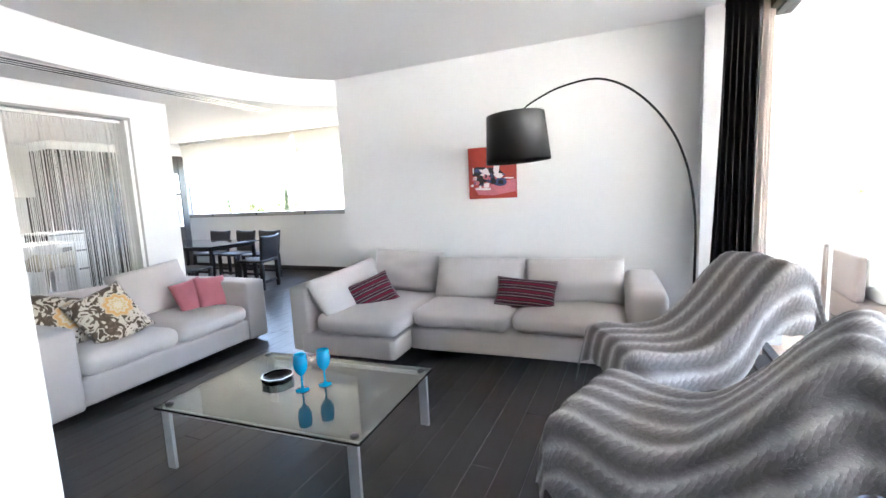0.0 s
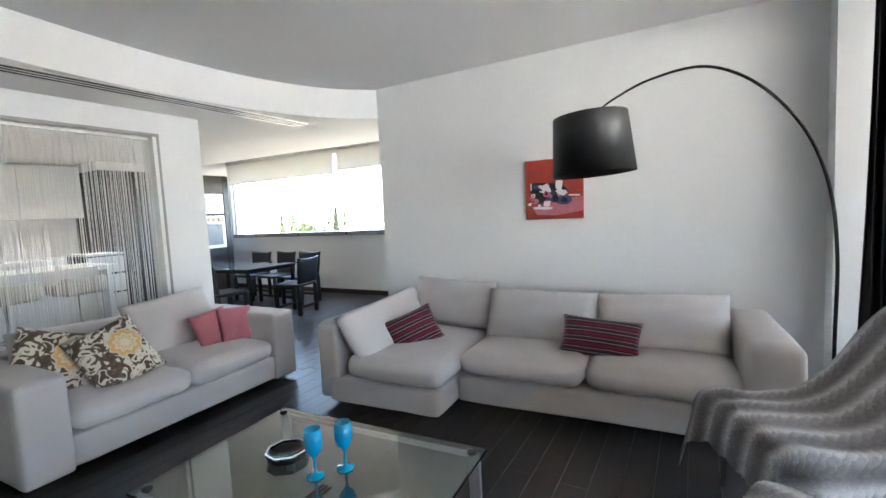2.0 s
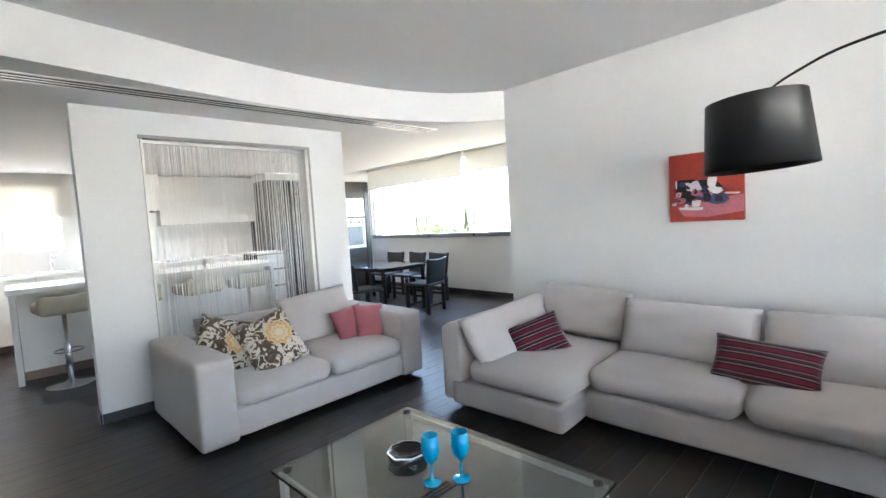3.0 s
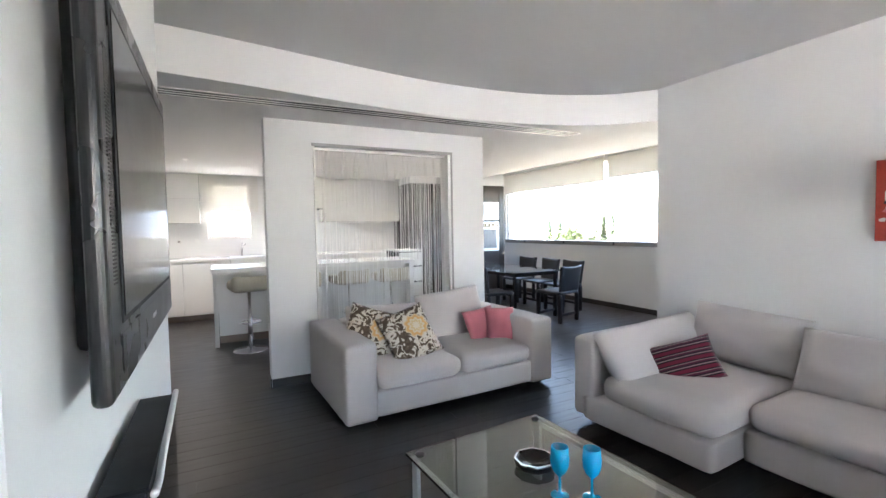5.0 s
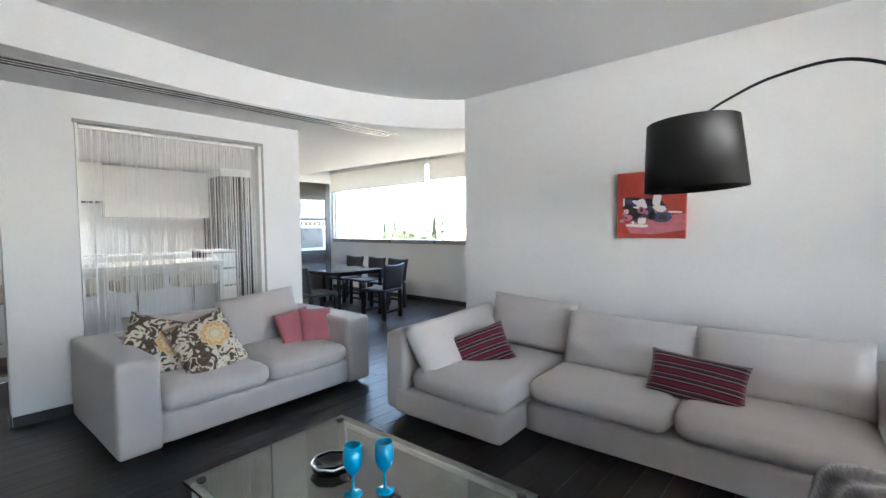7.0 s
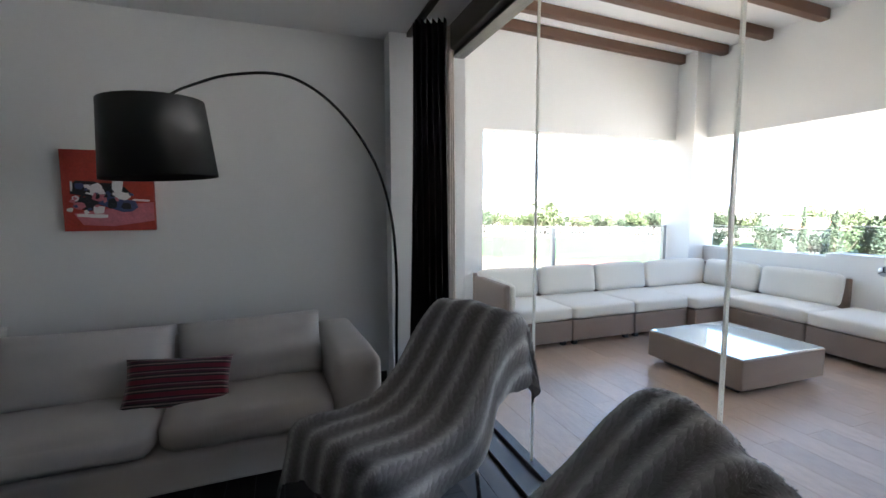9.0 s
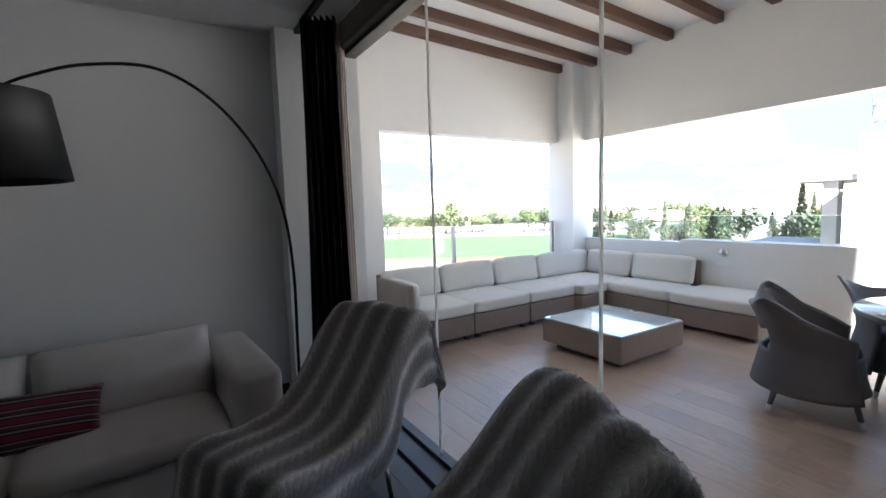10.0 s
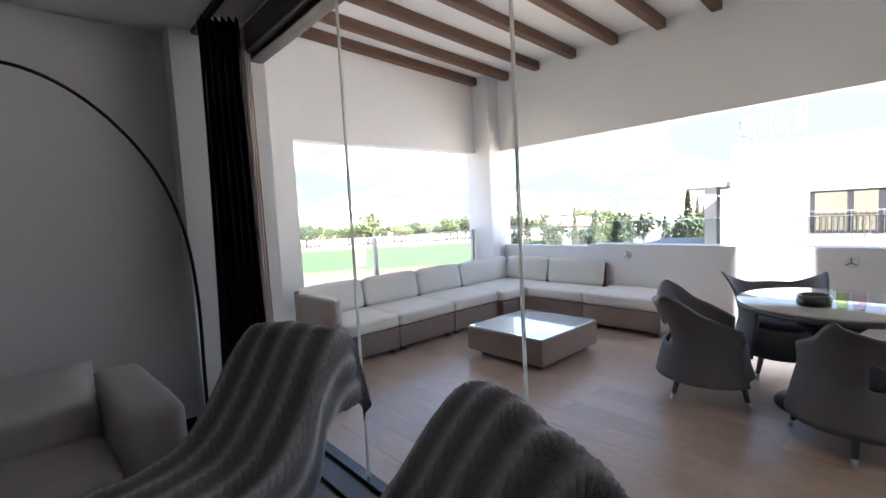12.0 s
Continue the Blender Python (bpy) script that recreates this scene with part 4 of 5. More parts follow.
# ---- television and fireplace on the pier ----
tv = thing("television", "flat black television mounted on the white pier", "television", (-1.40, 0.437, 1.535))
PIANO = mat("piano_black", (0.012, 0.012, 0.013), 0.28, var=0.1, bump=0.0)
part("bracket", box(-0.20, 0.20, 0.0, 0.012, -0.15, 0.15), DARKALU, tv)
part("body", box(-0.42, 0.42, 0.0125, 0.036, -0.27, 0.27, 0.01), BLACKMETAL, tv)
part("bezel", box(-0.475, 0.475, 0.037, 0.066, -0.345, 0.33, 0.012, seg=4), PIANO, tv, "glossy black bezel")
part("screen_frame", box(-0.392, 0.392, 0.0665, 0.0685, -0.236, 0.272, 0.0008), BLACKMETAL, tv, "matt inner frame")
part("screen", box(-0.38, 0.38, 0.069, 0.0705, -0.225, 0.26), mat("screen_glass", (0.010, 0.011, 0.011), 0.16, var=0.1, bump=0.0, spec=0.35), tv, "dark glossy screen")
for sx in (-1, 1):
    bm = bmesh.new()
    for k in range(60):
        box(min(sx * 0.412, sx * 0.438), max(sx * 0.412, sx * 0.438), 0.0662, 0.0672, -0.17 + k * 0.006, -0.167 + k * 0.006, into=bm)
    part("speaker_grille", finish(bm, False), SHADE, tv, "fine louvred speaker strip")
part("chin", box(-0.40, 0.40, 0.0665, 0.068, -0.315, -0.25, 0.0008), PIANO, tv, "glossy lower strip")
part("badge", box(-0.03, 0.03, 0.0682, 0.0688, -0.290, -0.280), STEEL, tv, "small silver badge")
fp = thing("fireplace", "black glass fireplace box with a steel front edge on the pier", "fireplace", (-1.15, 0.437, 0))
part("body", box(-0.37, 0.12, 0.014, 0.085, 0.22, 1.005, 0.004), BLACKMETAL, fp)
part("top_glass", box(-0.37, 0.12, 0.014, 0.088, 1.0055, 1.013, 0.001), BLACKMETAL, fp, "black metal top")
part("glass_door", box(-0.36, 0.11, 0.0855, 0.091, 0.24, 0.985, 0.001), BLACKGL, fp, "dark glass door")
part("handle", tube(smooth_line([(-0.372, 0.094, 1.018), (-0.20, 0.095, 1.012), (-0.02, 0.096, 1.004), (0.06, 0.097, 0.996), (0.122, 0.096, 1.0)], 6), 0.007), STEEL, fp, "bent steel front rail")

# ---- string curtain ----
stc = thing("string_curtain", "sparse white string curtain hanging in the partition opening", "curtain", (-4.54, po[0], po[3]))
part("rail", box(-0.02, 0.02, 0.03, po[1] - po[0] - 0.045, -0.03, -0.004), LACQUER, stc)
rng = random.Random(9)


def strings(x_at, y0, y1, steps, w, into):
    """Loose three-sided strings hanging side by side, some of them caught together."""
    y = y0
    top, bot = -0.03, po[2] - po[3] + 0.01
    while y < y1:
        y += rng.choice(steps)
        x0 = x_at + rng.uniform(-0.012, 0.012)
        sway = rng.uniform(-0.014, 0.014)
        vs = [into.verts.new(q) for q in ((x0 - w, y - w, top), (x0 + w, y - w, top), (x0, y + w, top), (x0 - w, y - w + sway, bot), (x0 + w, y - w + sway, bot), (x0, y + w + sway, bot))]
        for q in ((0, 1, 4, 3), (1, 2, 5, 4), (2, 0, 3, 5)):
            into.faces.new([vs[i] for i in q])


bm = bmesh.new()
far = po[1] - po[0] - 0.06
strings(0.0, 0.035, far, (0.010, 0.014, 0.020, 0.030), 0.0019, bm)
strings(0.018, 0.30, 0.85, (0.012, 0.016, 0.024), 0.0016, bm)
strings(0.018, 0.95, far, (0.012, 0.018, 0.028), 0.0013, bm)
strings(-0.018, 0.05, far, (0.05, 0.07, 0.045), 0.0032, bm)
part("string_fringe", finish(bm), STRING, stc, "thin white strings")["kind"] = "stuff"


# ---- kitchen ----
def base_unit(y0, y1, label="white lacquer kitchen base unit with a handleless door"):
    u = thing("base_cabinet", label, "cabinet", (KX, y0, 0), group="kitchen base units")
    w = y1 - y0
    part("body", box(0.002, 0.575, 0.002, w - 0.002, 0.1, 0.975), LACQUER, u)
    part("plinth", box(0.002, 0.53, 0.0, w, 0.0, 0.099), KICK, u, "brown recessed plinth")
    part("door", box(0.577, 0.597, 0.004, w - 0.004, 0.11, 0.945, 0.002), LACQUER, u)


def wall_unit(y0, y1, z0, z1):
    u = thing("wall_cabinet", "white lacquer wall cabinet with two lift-up doors", "cabinet", (KX, y0, z0), group="kitchen wall units")
    w, h = y1 - y0, z1 - z0
    part("body", box(0.002, 0.34, 0.002, w - 0.002, 0, h), LACQUER, u)
    part("door", box(0.342, 0.362, 0.003, w - 0.003, 0.0, h / 2 - 0.004, 0.002), LACQUER, u)
    part("door", box(0.342, 0.362, 0.003, w - 0.003, h / 2 + 0.004, h, 0.002), LACQUER, u)


ys = [-2.55, -1.85, -1.15, -0.55, 0.15, 0.85, 1.55, 2.25, 2.95, 3.65, 4.0]
for a, b in zip(ys, ys[1:]):
    base_unit(a, b)
single("kitchen_worktop", box(KX + 0.002, KX + 0.62, -2.56, 4.01, 0.977, 1.02, 0.003), WORKTOP, "continuous white worktop on the kitchen base units", "worktop")
for a, b in ((-2.5, -1.6), (-1.6, -0.6), (-0.6, 0.42)):
    wall_unit(a, b, 1.61, 2.42)
for a, b in ((2.46, 3.23), (3.23, 4.0)):
    wall_unit(a, b, 1.62, 2.42)
hood = thing("range_hood", "white boxed extractor hood with a dark lower edge", "extractor hood", (KX, 1.66, 1.85))
part("body", box(0.002, 0.45, 0, 0.78, 0.012, 0.6, 0.003), LACQUER, hood)
part("filter", box(0.02, 0.44, 0.01, 0.77, 0.0, 0.011), DARKALU, hood, "dark metal filter")
tap = thing("kitchen_tap", "chrome swan-neck tap on the white worktop", "tap", (KX + 0.16, 1.05, 1.02))
part("body", lathe([(0, 0), (0.026, 0), (0.026, 0.01), (0.018, 0.02), (0.018, 0.14), (0, 0.15)], 20), CHROME, tap)
part("spout", tube(smooth_line([(0, 0, 0.12), (0.03, 0, 0.20), (0.11, 0, 0.235), (0.18, 0, 0.19)], 6), 0.011), CHROME, tap)
part("lever", tube([(0, 0, 0.145), (-0.02, 0.07, 0.22)], 0.006), CHROME, tap)
single("sink", box(KX + 0.14, KX + 0.52, 0.85, 1.45, 1.0205, 1.026, 0.002), STEEL, "inset steel sink rim in the white worktop", "sink")
sock = thing("wall_socket", "small dark double socket on the kitchen splashback", "socket", (KX + 0.002, 0.08, 1.30))
part("plate", box(0, 0.008, -0.02, 0.02, -0.02, 0.02, 0.002), GREYTRIM, sock)
part("plate", box(0, 0.008, 0.24, 0.30, -0.02, 0.04, 0.002), LAMPWHITE, sock)

kwn = thing("window_3", "small white-framed kitchen window with a half-drawn blind", "window", kind="structure")
y0, y1, z0, z1 = kw
for q in ((y0, y1, z0, z0 + 0.06), (y0, y1, z1 - 0.06, z1), (y0, y0 + 0.06, z0 + 0.062, z1 - 0.062), (y1 - 0.06, y1, z0 + 0.062, z1 - 0.062)):
    part("window_frame", box(KX - 0.09, KX - 0.03, q[0] + 0.002, q[1] - 0.002, q[2], q[3], 0.004), LACQUER, kwn)
p = part("pane", box(KX - 0.064, KX - 0.056, y0 + 0.06, y1 - 0.06, z0 + 0.06, z1 - 0.06), TINTGL, kwn)
p.visible_shadow = False
kbl = thing("roller_blind", "pale roller blind lowered over the upper half of the kitchen window", "blind", (KX + 0.02, 0, 0))
part("cloth", box(0.0, 0.004, y0 - 0.18, y1 + 0.14, 1.83, 2.46), BLIND, kbl)
part("hem_bar", box(-0.004, 0.008, y0 - 0.18, y1 + 0.14, 1.815, 1.829), LACQUER, kbl)

isl = thing("kitchen_island", "white kitchen island with a panel end and thick top", "kitchen island", (-7.05, 0.57, 0))
part("worktop", box(0.0, 0.85, 0.0, 2.75, 0.945, 1.0, 0.003), WORKTOP, isl)
part("end_panel", box(0.03, 0.70, 0.02, 0.07, 0.0, 0.944, 0.002), LACQUER, isl)
part("end_panel", box(0.03, 0.70, 2.68, 2.73, 0.0, 0.944, 0.002), LACQUER, isl)
part("body", box(0.06, 0.50, 0.075, 2.675, 0.1, 0.944), LACQUER, isl)
part("plinth", box(0.08, 0.48, 0.08, 2.67, 0.0, 0.099), KICK, isl, "brown recessed plinth")
du = thing("drawer_cabinet", "white lacquer drawer block at the end of the island", "cabinet", (-7.60, 3.33, 0))
part("body", box(0.0, 0.575, 0.0, 0.42, 0.0, 1.07), BLACKMETAL, du, "dark recessed carcass")
part("top", box(-0.01, 0.605, -0.008, 0.428, 1.072, 1.10, 0.003), WORKTOP, du)
for z0, z1 in ((0.10, 0.55), (0.575, 0.81), (0.835, 1.055)):
    part("drawer_front", box(0.577, 0.598, 0.002, 0.418, z0, z1, 0.002), LACQUER, du)
    part("side_panel", box(0.0, 0.575, 0.4205, 0.428, z0, z1), LACQUER, du)
SEATTAN = mat("tan_leather", (0.46, 0.41, 0.32), 0.5, var=0.08, fine=90, bump=0.15)


def bar_stool(x, y, rz):
    st = thing("bar_stool", "tan leather bar stool on a chrome disc base", "bar stool", (x, y, 0), rz, "island bar stools")
    part("base_disc", lathe([(0, 0), (0.205, 0), (0.207, 0.006), (0.19, 0.014), (0.05, 0.03), (0.03, 0.05), (0, 0.05)], 40), CHROME, st)
    part("column", lathe([(0, 0.045), (0.028, 0.045), (0.028, 0.42), (0.019, 0.43), (0.019, 0.73), (0, 0.73)], 20), CHROME, st)
    part("footrest", tube([(0.12 * math.cos(a / 16 * math.tau) + 0.06, 0.12 * math.sin(a / 16 * math.tau), 0.36) for a in range(17)], 0.008, 8), CHROME, st)
    b = softbox(-0.20, 0.20, -0.22, 0.22, 0.735, 0.84, 0.05, 8, 0.01)
    for v_ in b.verts:
        if v_.co.z > 0.78:
            v_.co.z += 0.10 * max(0, v_.co.x / 0.2) ** 2 + 0.03 * (v_.co.y / 0.22) ** 2
    part("seat", b, SEATTAN, st, "tan leather shell seat")


for x, y, r in ((-6.02, 0.98, 8), (-6.0, 1.62, -5), (-6.02, 2.22, 12), (-6.0, 2.80, 3)):
    bar_stool(x, y, r)

# tall dark wall with ovens
tall = thing("tall_cabinet", "dark veneered tall cabinet wall with built-in ovens", "cabinet", (KX, 4.02, 0))
for a, b in ((0.0, 0.70), (0.704, 1.40), (2.06, 2.18)):
    part("door", box(0.9, 0.922, a + 0.003, b - 0.003, 0.1, 2.33, 0.002), DARKWOOD, tall)
part("body", box(0.002, 0.898, 0.0, 2.18, 0.0, 2.34), DARKWOOD, tall)
part("drawer", box(0.9, 0.922, 1.404, 2.056, 0.1, 0.94, 0.002), DARKWOOD, tall)
part("panel", box(0.9, 0.922, 1.404, 2.056, 2.02, 2.33, 0.002), DARKWOOD, tall)


def oven(z0, z1, name, label, knobs):
    o = thing(name, label, "oven", (KX + 0.90, 4.02 + 1.42, z0))
    h = z1 - z0
    part("frame", box(0.0, 0.028, 0.0, 0.62, 0.0, h, 0.004), STEEL, o)
    part("glass", box(0.0285, 0.034, 0.06, 0.50 if not knobs else 0.56, 0.06, h - (0.16 if knobs else 0.06)), mat("oven_glass", (0.16, 0.165, 0.17) if knobs else (0.45, 0.48, 0.50), 0.3, var=0.05), o)
    if knobs:
        part("handle", tube([(0.065, 0.05, h - 0.145), (0.065, 0.57, h - 0.145)], 0.009), STEEL, o)
        part("panel", box(0.0285, 0.032, 0.02, 0.60, h - 0.11, h - 0.03), BLACKGL, o)
        for k in range(5):
            part("knob", lathe([(0, 0.02), (0.016, 0.02), (0.018, 0.0)], 16), STEEL, o, m=pose(0.0325, 0.11 + k * 0.1, h - 0.07, 0, 90, 0))


oven(0.96, 1.575, "oven", "steel built-in oven with a dark glass door", True)
oven(1.62, 1.99, "microwave_oven", "steel built-in microwave with a pale glass door", False)
structure("wall_over_cabinets", box(KX, KX + 0.88, 4.02, 6.2, 2.342, S), WHITE, "white filler above the tall cabinets")

# ---- dining window ----
dw = thing("window_4", "long horizontal dining window with grey lower frame", "window", kind="structure")
part("window_sill", box(wx0 + 0.002, wx1 - 0.002, DY - 0.03, DY + 0.24, wz0 - 0.078, wz0 - 0.002, 0.004), mat("grey_frame", (0.28, 0.27, 0.25), 0.5, var=0.08), dw, "grey metal lower frame")
part("window_frame", box(wx0 + 0.002, wx0 + 0.05, DY + 0.05, DY + 0.12, wz0, wz1 - 0.002), LACQUER, dw)
for k in range(4):
    part("bracket", box(-8.2 + k * 1.25, -8.16 + k * 1.25, DY - 0.036, DY - 0.031, wz0 - 0.06, wz0 - 0.01), DARKALU, dw, "small dark clip")
p = part("pane", box(wx0 + 0.05, wx1 - 0.004, DY + 0.08, DY + 0.09, wz0, wz1 - 0.002), TINTGL, dw)
p.visible_shadow = False
for x0, x1, zb in ((wx0 + 0.03, -5.86, 2.235), (-5.77, wx1, 2.275)):
    rb = thing("roller_blind", "pale roller blind pulled partly down over the dining window", "blind", (x0, DY - 0.07, zb), group="dining blinds")
    part("cloth", box(0, x1 - x0, 0, 0.004, 0.012, 2.66 - zb), BLIND, rb)
    part("hem_bar", box(0, x1 - x0, -0.006, 0.010, 0, 0.0115), mat("hem_grey", (0.3, 0.3, 0.29), 0.5), rb)
    part("roller", tube([(0, 0.0, 2.69 - zb), (x1 - x0, 0.0, 2.69 - zb)], 0.028, 12), LACQUER, rb)


# ---- dining set ----
def leather_chair():
    c = thing("dining_chair", "black leather dining chair with leather-clad legs", "chair", (0, 0, 0), 0, "dining chairs")
    for x in (-0.21, 0.21):
        for y in (-0.20, 0.20):
            b = softbox(x - 0.022, x + 0.022, y - 0.03, y + 0.03, 0, 0.43, 0.008, 3)
            part("leg", b, BLACK, c)
    part("seat", softbox(-0.235, 0.235, -0.235, 0.225, 0.425, 0.475, 0.018, 6, 0.006), BLACK, c)
    b = softbox(-0.235, 0.235, 0.18, 0.225, 0.47, 0.84, 0.018, 8)
    for v_ in b.verts:
        t = (v_.co.z - 0.47) / 0.37
        v_.co.y += 0.05 * t + 0.035 * (1 - (v_.co.x / 0.235) ** 2) * t
        v_.co.x *= 1 + 0.10 * t * t
        v_.co.z += 0.02 * (v_.co.x / 0.235) ** 2 * t
    part("backrest", b, BLACK, c)
    part("stretcher", box(-0.18, 0.18, -0.205, -0.185, 0.10, 0.14, 0.003), BLACK, c)
    part("stretcher", box(-0.18, 0.18, 0.185, 0.205, 0.10, 0.14, 0.003), BLACK, c)
    return c


dc = leather_chair()
dc.matrix_world = pose(-5.42, 5.32, 0, 0, 0, -78)
for x, y, r in ((-7.25, 5.95, 2), (-6.62, 5.97, -3), (-6.0, 5.95, 0), (-5.85, 4.42, 176), (-6.5, 4.38, 183)):
    copy_thing(dc, pose(x, y, 0, 0, 0, r))
dt = thing("dining_table", "long dining table with a dark reflective glass top", "dining table", (-6.6, 5.17, 0))
part("tabletop", box(-0.98, 0.93, -0.50, 0.50, 0.725, 0.742, 0.003), BLACKGL, dt, "black glass top")
part("apron", box(-0.9, 0.86, -0.42, 0.42, 0.67, 0.724), BLACKMETAL, dt)
for x in (-0.86, 0.80):
    for y in (-0.42, 0.40):
        part("leg", box(x, x + 0.06, y, y + 0.03, 0, 0.669, 0.003), BLACKMETAL, dt)

# ---- terrace furniture ----
def lounge_module(x0, x1, y0, y1, back, label, arm=False, round_corner=False):
    """Wicker module; back: which sides carry a backrest."""
    mdl = thing("outdoor_sofa", label, "outdoor sofa", (x0, y0, 0), group="terrace lounge modules")
    w, d = x1 - x0, y1 - y0
    part("base", box(0.004, w - 0.004, 0.004, d - 0.004, 0.05, 0.275, 0.012), WICKER, mdl, "woven taupe base")
    for x in (0.07, w - 0.07):
        for y in (0.07, d - 0.07):
            part("foot", box(x - 0.025, x + 0.025, y - 0.025, y + 0.025, 0, 0.049), DARKALU, mdl)
    bx1 = w - (0.15 if "x" in back else 0)
    by1 = d - (0.15 if "y" in back else 0)
    part("seat_cushion", softbox(0.005 + (0.14 if arm else 0), bx1, -0.005, by1, 0.276, 0.415, 0.035, 8, 0.012, 0.004, x0 + y0), OUTCUSH, mdl)
    if "y" in back:
        part("back_panel", box(0.004, w - 0.004, d - 0.06, d - 0.004, 0.276, 0.70, 0.012), WICKER, mdl, "woven taupe back")
        part("back_cushion", softbox(0.02, (w if "x" not in back else w - 0.1) - 0.02, -0.055, 0.055, -0.17, 0.17, 0.045, 7, 0.012, 0.004, x0), OUTCUSH, mdl, m=pose(0, d - 0.15, 0.578, -10, 0, 0))
    if "x" in back:
        part("back_panel", box(w - 0.06, w - 0.004, 0.004, d - (0.065 if "y" in back else 0.004), 0.276, 0.70, 0.012), WICKER, mdl, "woven taupe back")
        part("back_cushion", softbox(-0.055, 0.055, 0.02, d - (0.22 if "y" in back else 0.02), -0.17, 0.17, 0.045, 7, 0.012, 0.004, y0), OUTCUSH, mdl, m=pose(w - 0.15, 0, 0.578, 0, 10, 0))
    if arm:
        part("arm", softbox(0.0, 0.07, 0.05, d - 0.07, 0.276, 0.68, 0.02, 6), WICKER, mdl, "woven curved end")
        part("arm_cushion", softbox(0.075, 0.17, 0.10, d - 0.15, 0.40, 0.67, 0.04, 6, 0.01), OUTCUSH, mdl)


LW = "taupe wicker lounge module with cream cushions on the terrace"
lounge_module(1.92, 2.70, 4.82, 5.68, "y", "taupe wicker end module with cream cushions and a curved arm", arm=True)
lounge_module(2.70, 3.52, 4.82, 5.68, "y", LW)
lounge_module(3.52, 4.30, 4.82, 5.68, "y", LW)
lounge_module(4.30, 5.47, 4.72, 5.68, "xy", "taupe wicker corner module with cream cushions")
lounge_module(4.76, 5.47, 3.86, 4.715, "x", LW)
lounge_module(4.74, 5.47, 2.93, 3.855, "", "taupe wicker backless chaise with a cream cushion")

oct_ = thing("outdoor_coffee_table", "low square wicker table with a reflective glass top", "coffee table", (3.10, 3.28, 0))
part("body", box(0.0, 0.95, 0.0, 0.92, 0.06, 0.296, 0.01), WICKER, oct_, "woven taupe body")
part("plinth", box(0.1, 0.85, 0.1, 0.82, 0.0, 0.059), DARKALU, oct_)
part("top_glass", box(0.01, 0.94, 0.01, 0.91, 0.2965, 0.304, 0.002), mat("pale_mirror_glass", (0.50, 0.54, 0.55), 0.05, metal=0.55, var=0.02, bump=0.0), oct_, "pale glass top")


def tub_chair():
    """Woven shell facing +x: high back with two flared corners over a cut-out, sides falling to low arms, and a flared drum under the seat."""
    c = thing("outdoor_chair", "dark woven tub chair with flared wings and tapered legs", "chair", (0, 0, 0), 0, "terrace dining chairs")

    def spot(deg, t, off):
        a = math.radians(deg)
        d = abs(deg)
        peak = max(0.0, 1 - abs(d - 50) / 30)
        ztop = 0.665 + 0.125 * peak ** 1.4 - max(0.0, d - 60) * 0.0022
        z = 0.15 + (ztop - 0.15) * t
        up = max(0.0, (z - 0.42) / 0.38)
        back = max(0.0, math.cos(a))
        rad = 0.315 - 0.055 * min(1.0, (z - 0.15) / 0.27) + up ** 1.6 * (0.05 + 0.10 * back + 0.07 * peak) + off
        z -= 0.05 * peak * max(0.0, t - 0.86) / 0.14 * (1 if d < 50 else 0.4)
        return Vector((-rad * math.cos(a) * 1.03, rad * math.sin(a) * 1.07, z))

    b = bmesh.new()
    n, rows = 60, 16
    grid = {}
    for r_ in range(rows + 1):
        for k in range(n + 1):
            deg = -132 + 264 * k / n
            grid[0, r_, k] = b.verts.new(spot(deg, r_ / rows, 0.0))
            grid[1, r_, k] = b.verts.new(spot(deg, r_ / rows, -0.02))

    def cell(r_, k):
        deg = abs(-132 + 264 * (k + 0.5) / n)
        return 0 <= r_ < rows and 0 <= k < n and not (deg < 36 and 7 <= r_ < 11)

    for r_ in range(rows):
        for k in range(n):
            if not cell(r_, k):
                continue
            q = [(r_, k), (r_, k + 1), (r_ + 1, k + 1), (r_ + 1, k)]
            b.faces.new([grid[0, *p_] for p_ in q])
            b.faces.new([grid[1, *p_] for p_ in q[::-1]])
            for (p0, p1), nb_ in (((q[0], q[1]), (r_ - 1, k)), ((q[1], q[2]), (r_, k + 1)), ((q[2], q[3]), (r_ + 1, k)), ((q[3], q[0]), (r_, k - 1))):
                if not cell(*nb_):
                    b.faces.new((grid[0, *p1], grid[0, *p0], grid[1, *p0], grid[1, *p1]))
    part("shell", finish(b), CHAIRW, c, "woven dark shell")
    part("drum", lathe([(0, 0.16), (0.272, 0.16), (0.25, 0.24), (0.232, 0.37), (0.226, 0.372), (0, 0.372)], 40), CHAIRW, c, "woven flared seat drum")
    part("seat", lathe([(0, 0.373), (0.212, 0.373), (0.222, 0.385), (0.216, 0.415), (0.19, 0.428), (0, 0.432)], 36), mat("charcoal_pad", (0.03, 0.035, 0.05), 0.9, var=0.15), c, "round charcoal seat pad")
    for k, a in enumerate((45, 135, 225, 315)):
        ca, sa = math.cos(radians(a)), math.sin(radians(a))
        leg = part("leg", tube([(0.24 * ca, 0.24 * sa, 0.20), (0.295 * ca, 0.295 * sa, 0.04)], 0.02, 10, 0.014), CHAIRW, c)
        part("foot_tip", tube([(0.296 * ca, 0.296 * sa, 0.039), (0.308 * ca, 0.308 * sa, 0.0)], 0.0145, 10, 0.013), STEEL, leg, "steel foot tip")
    return c


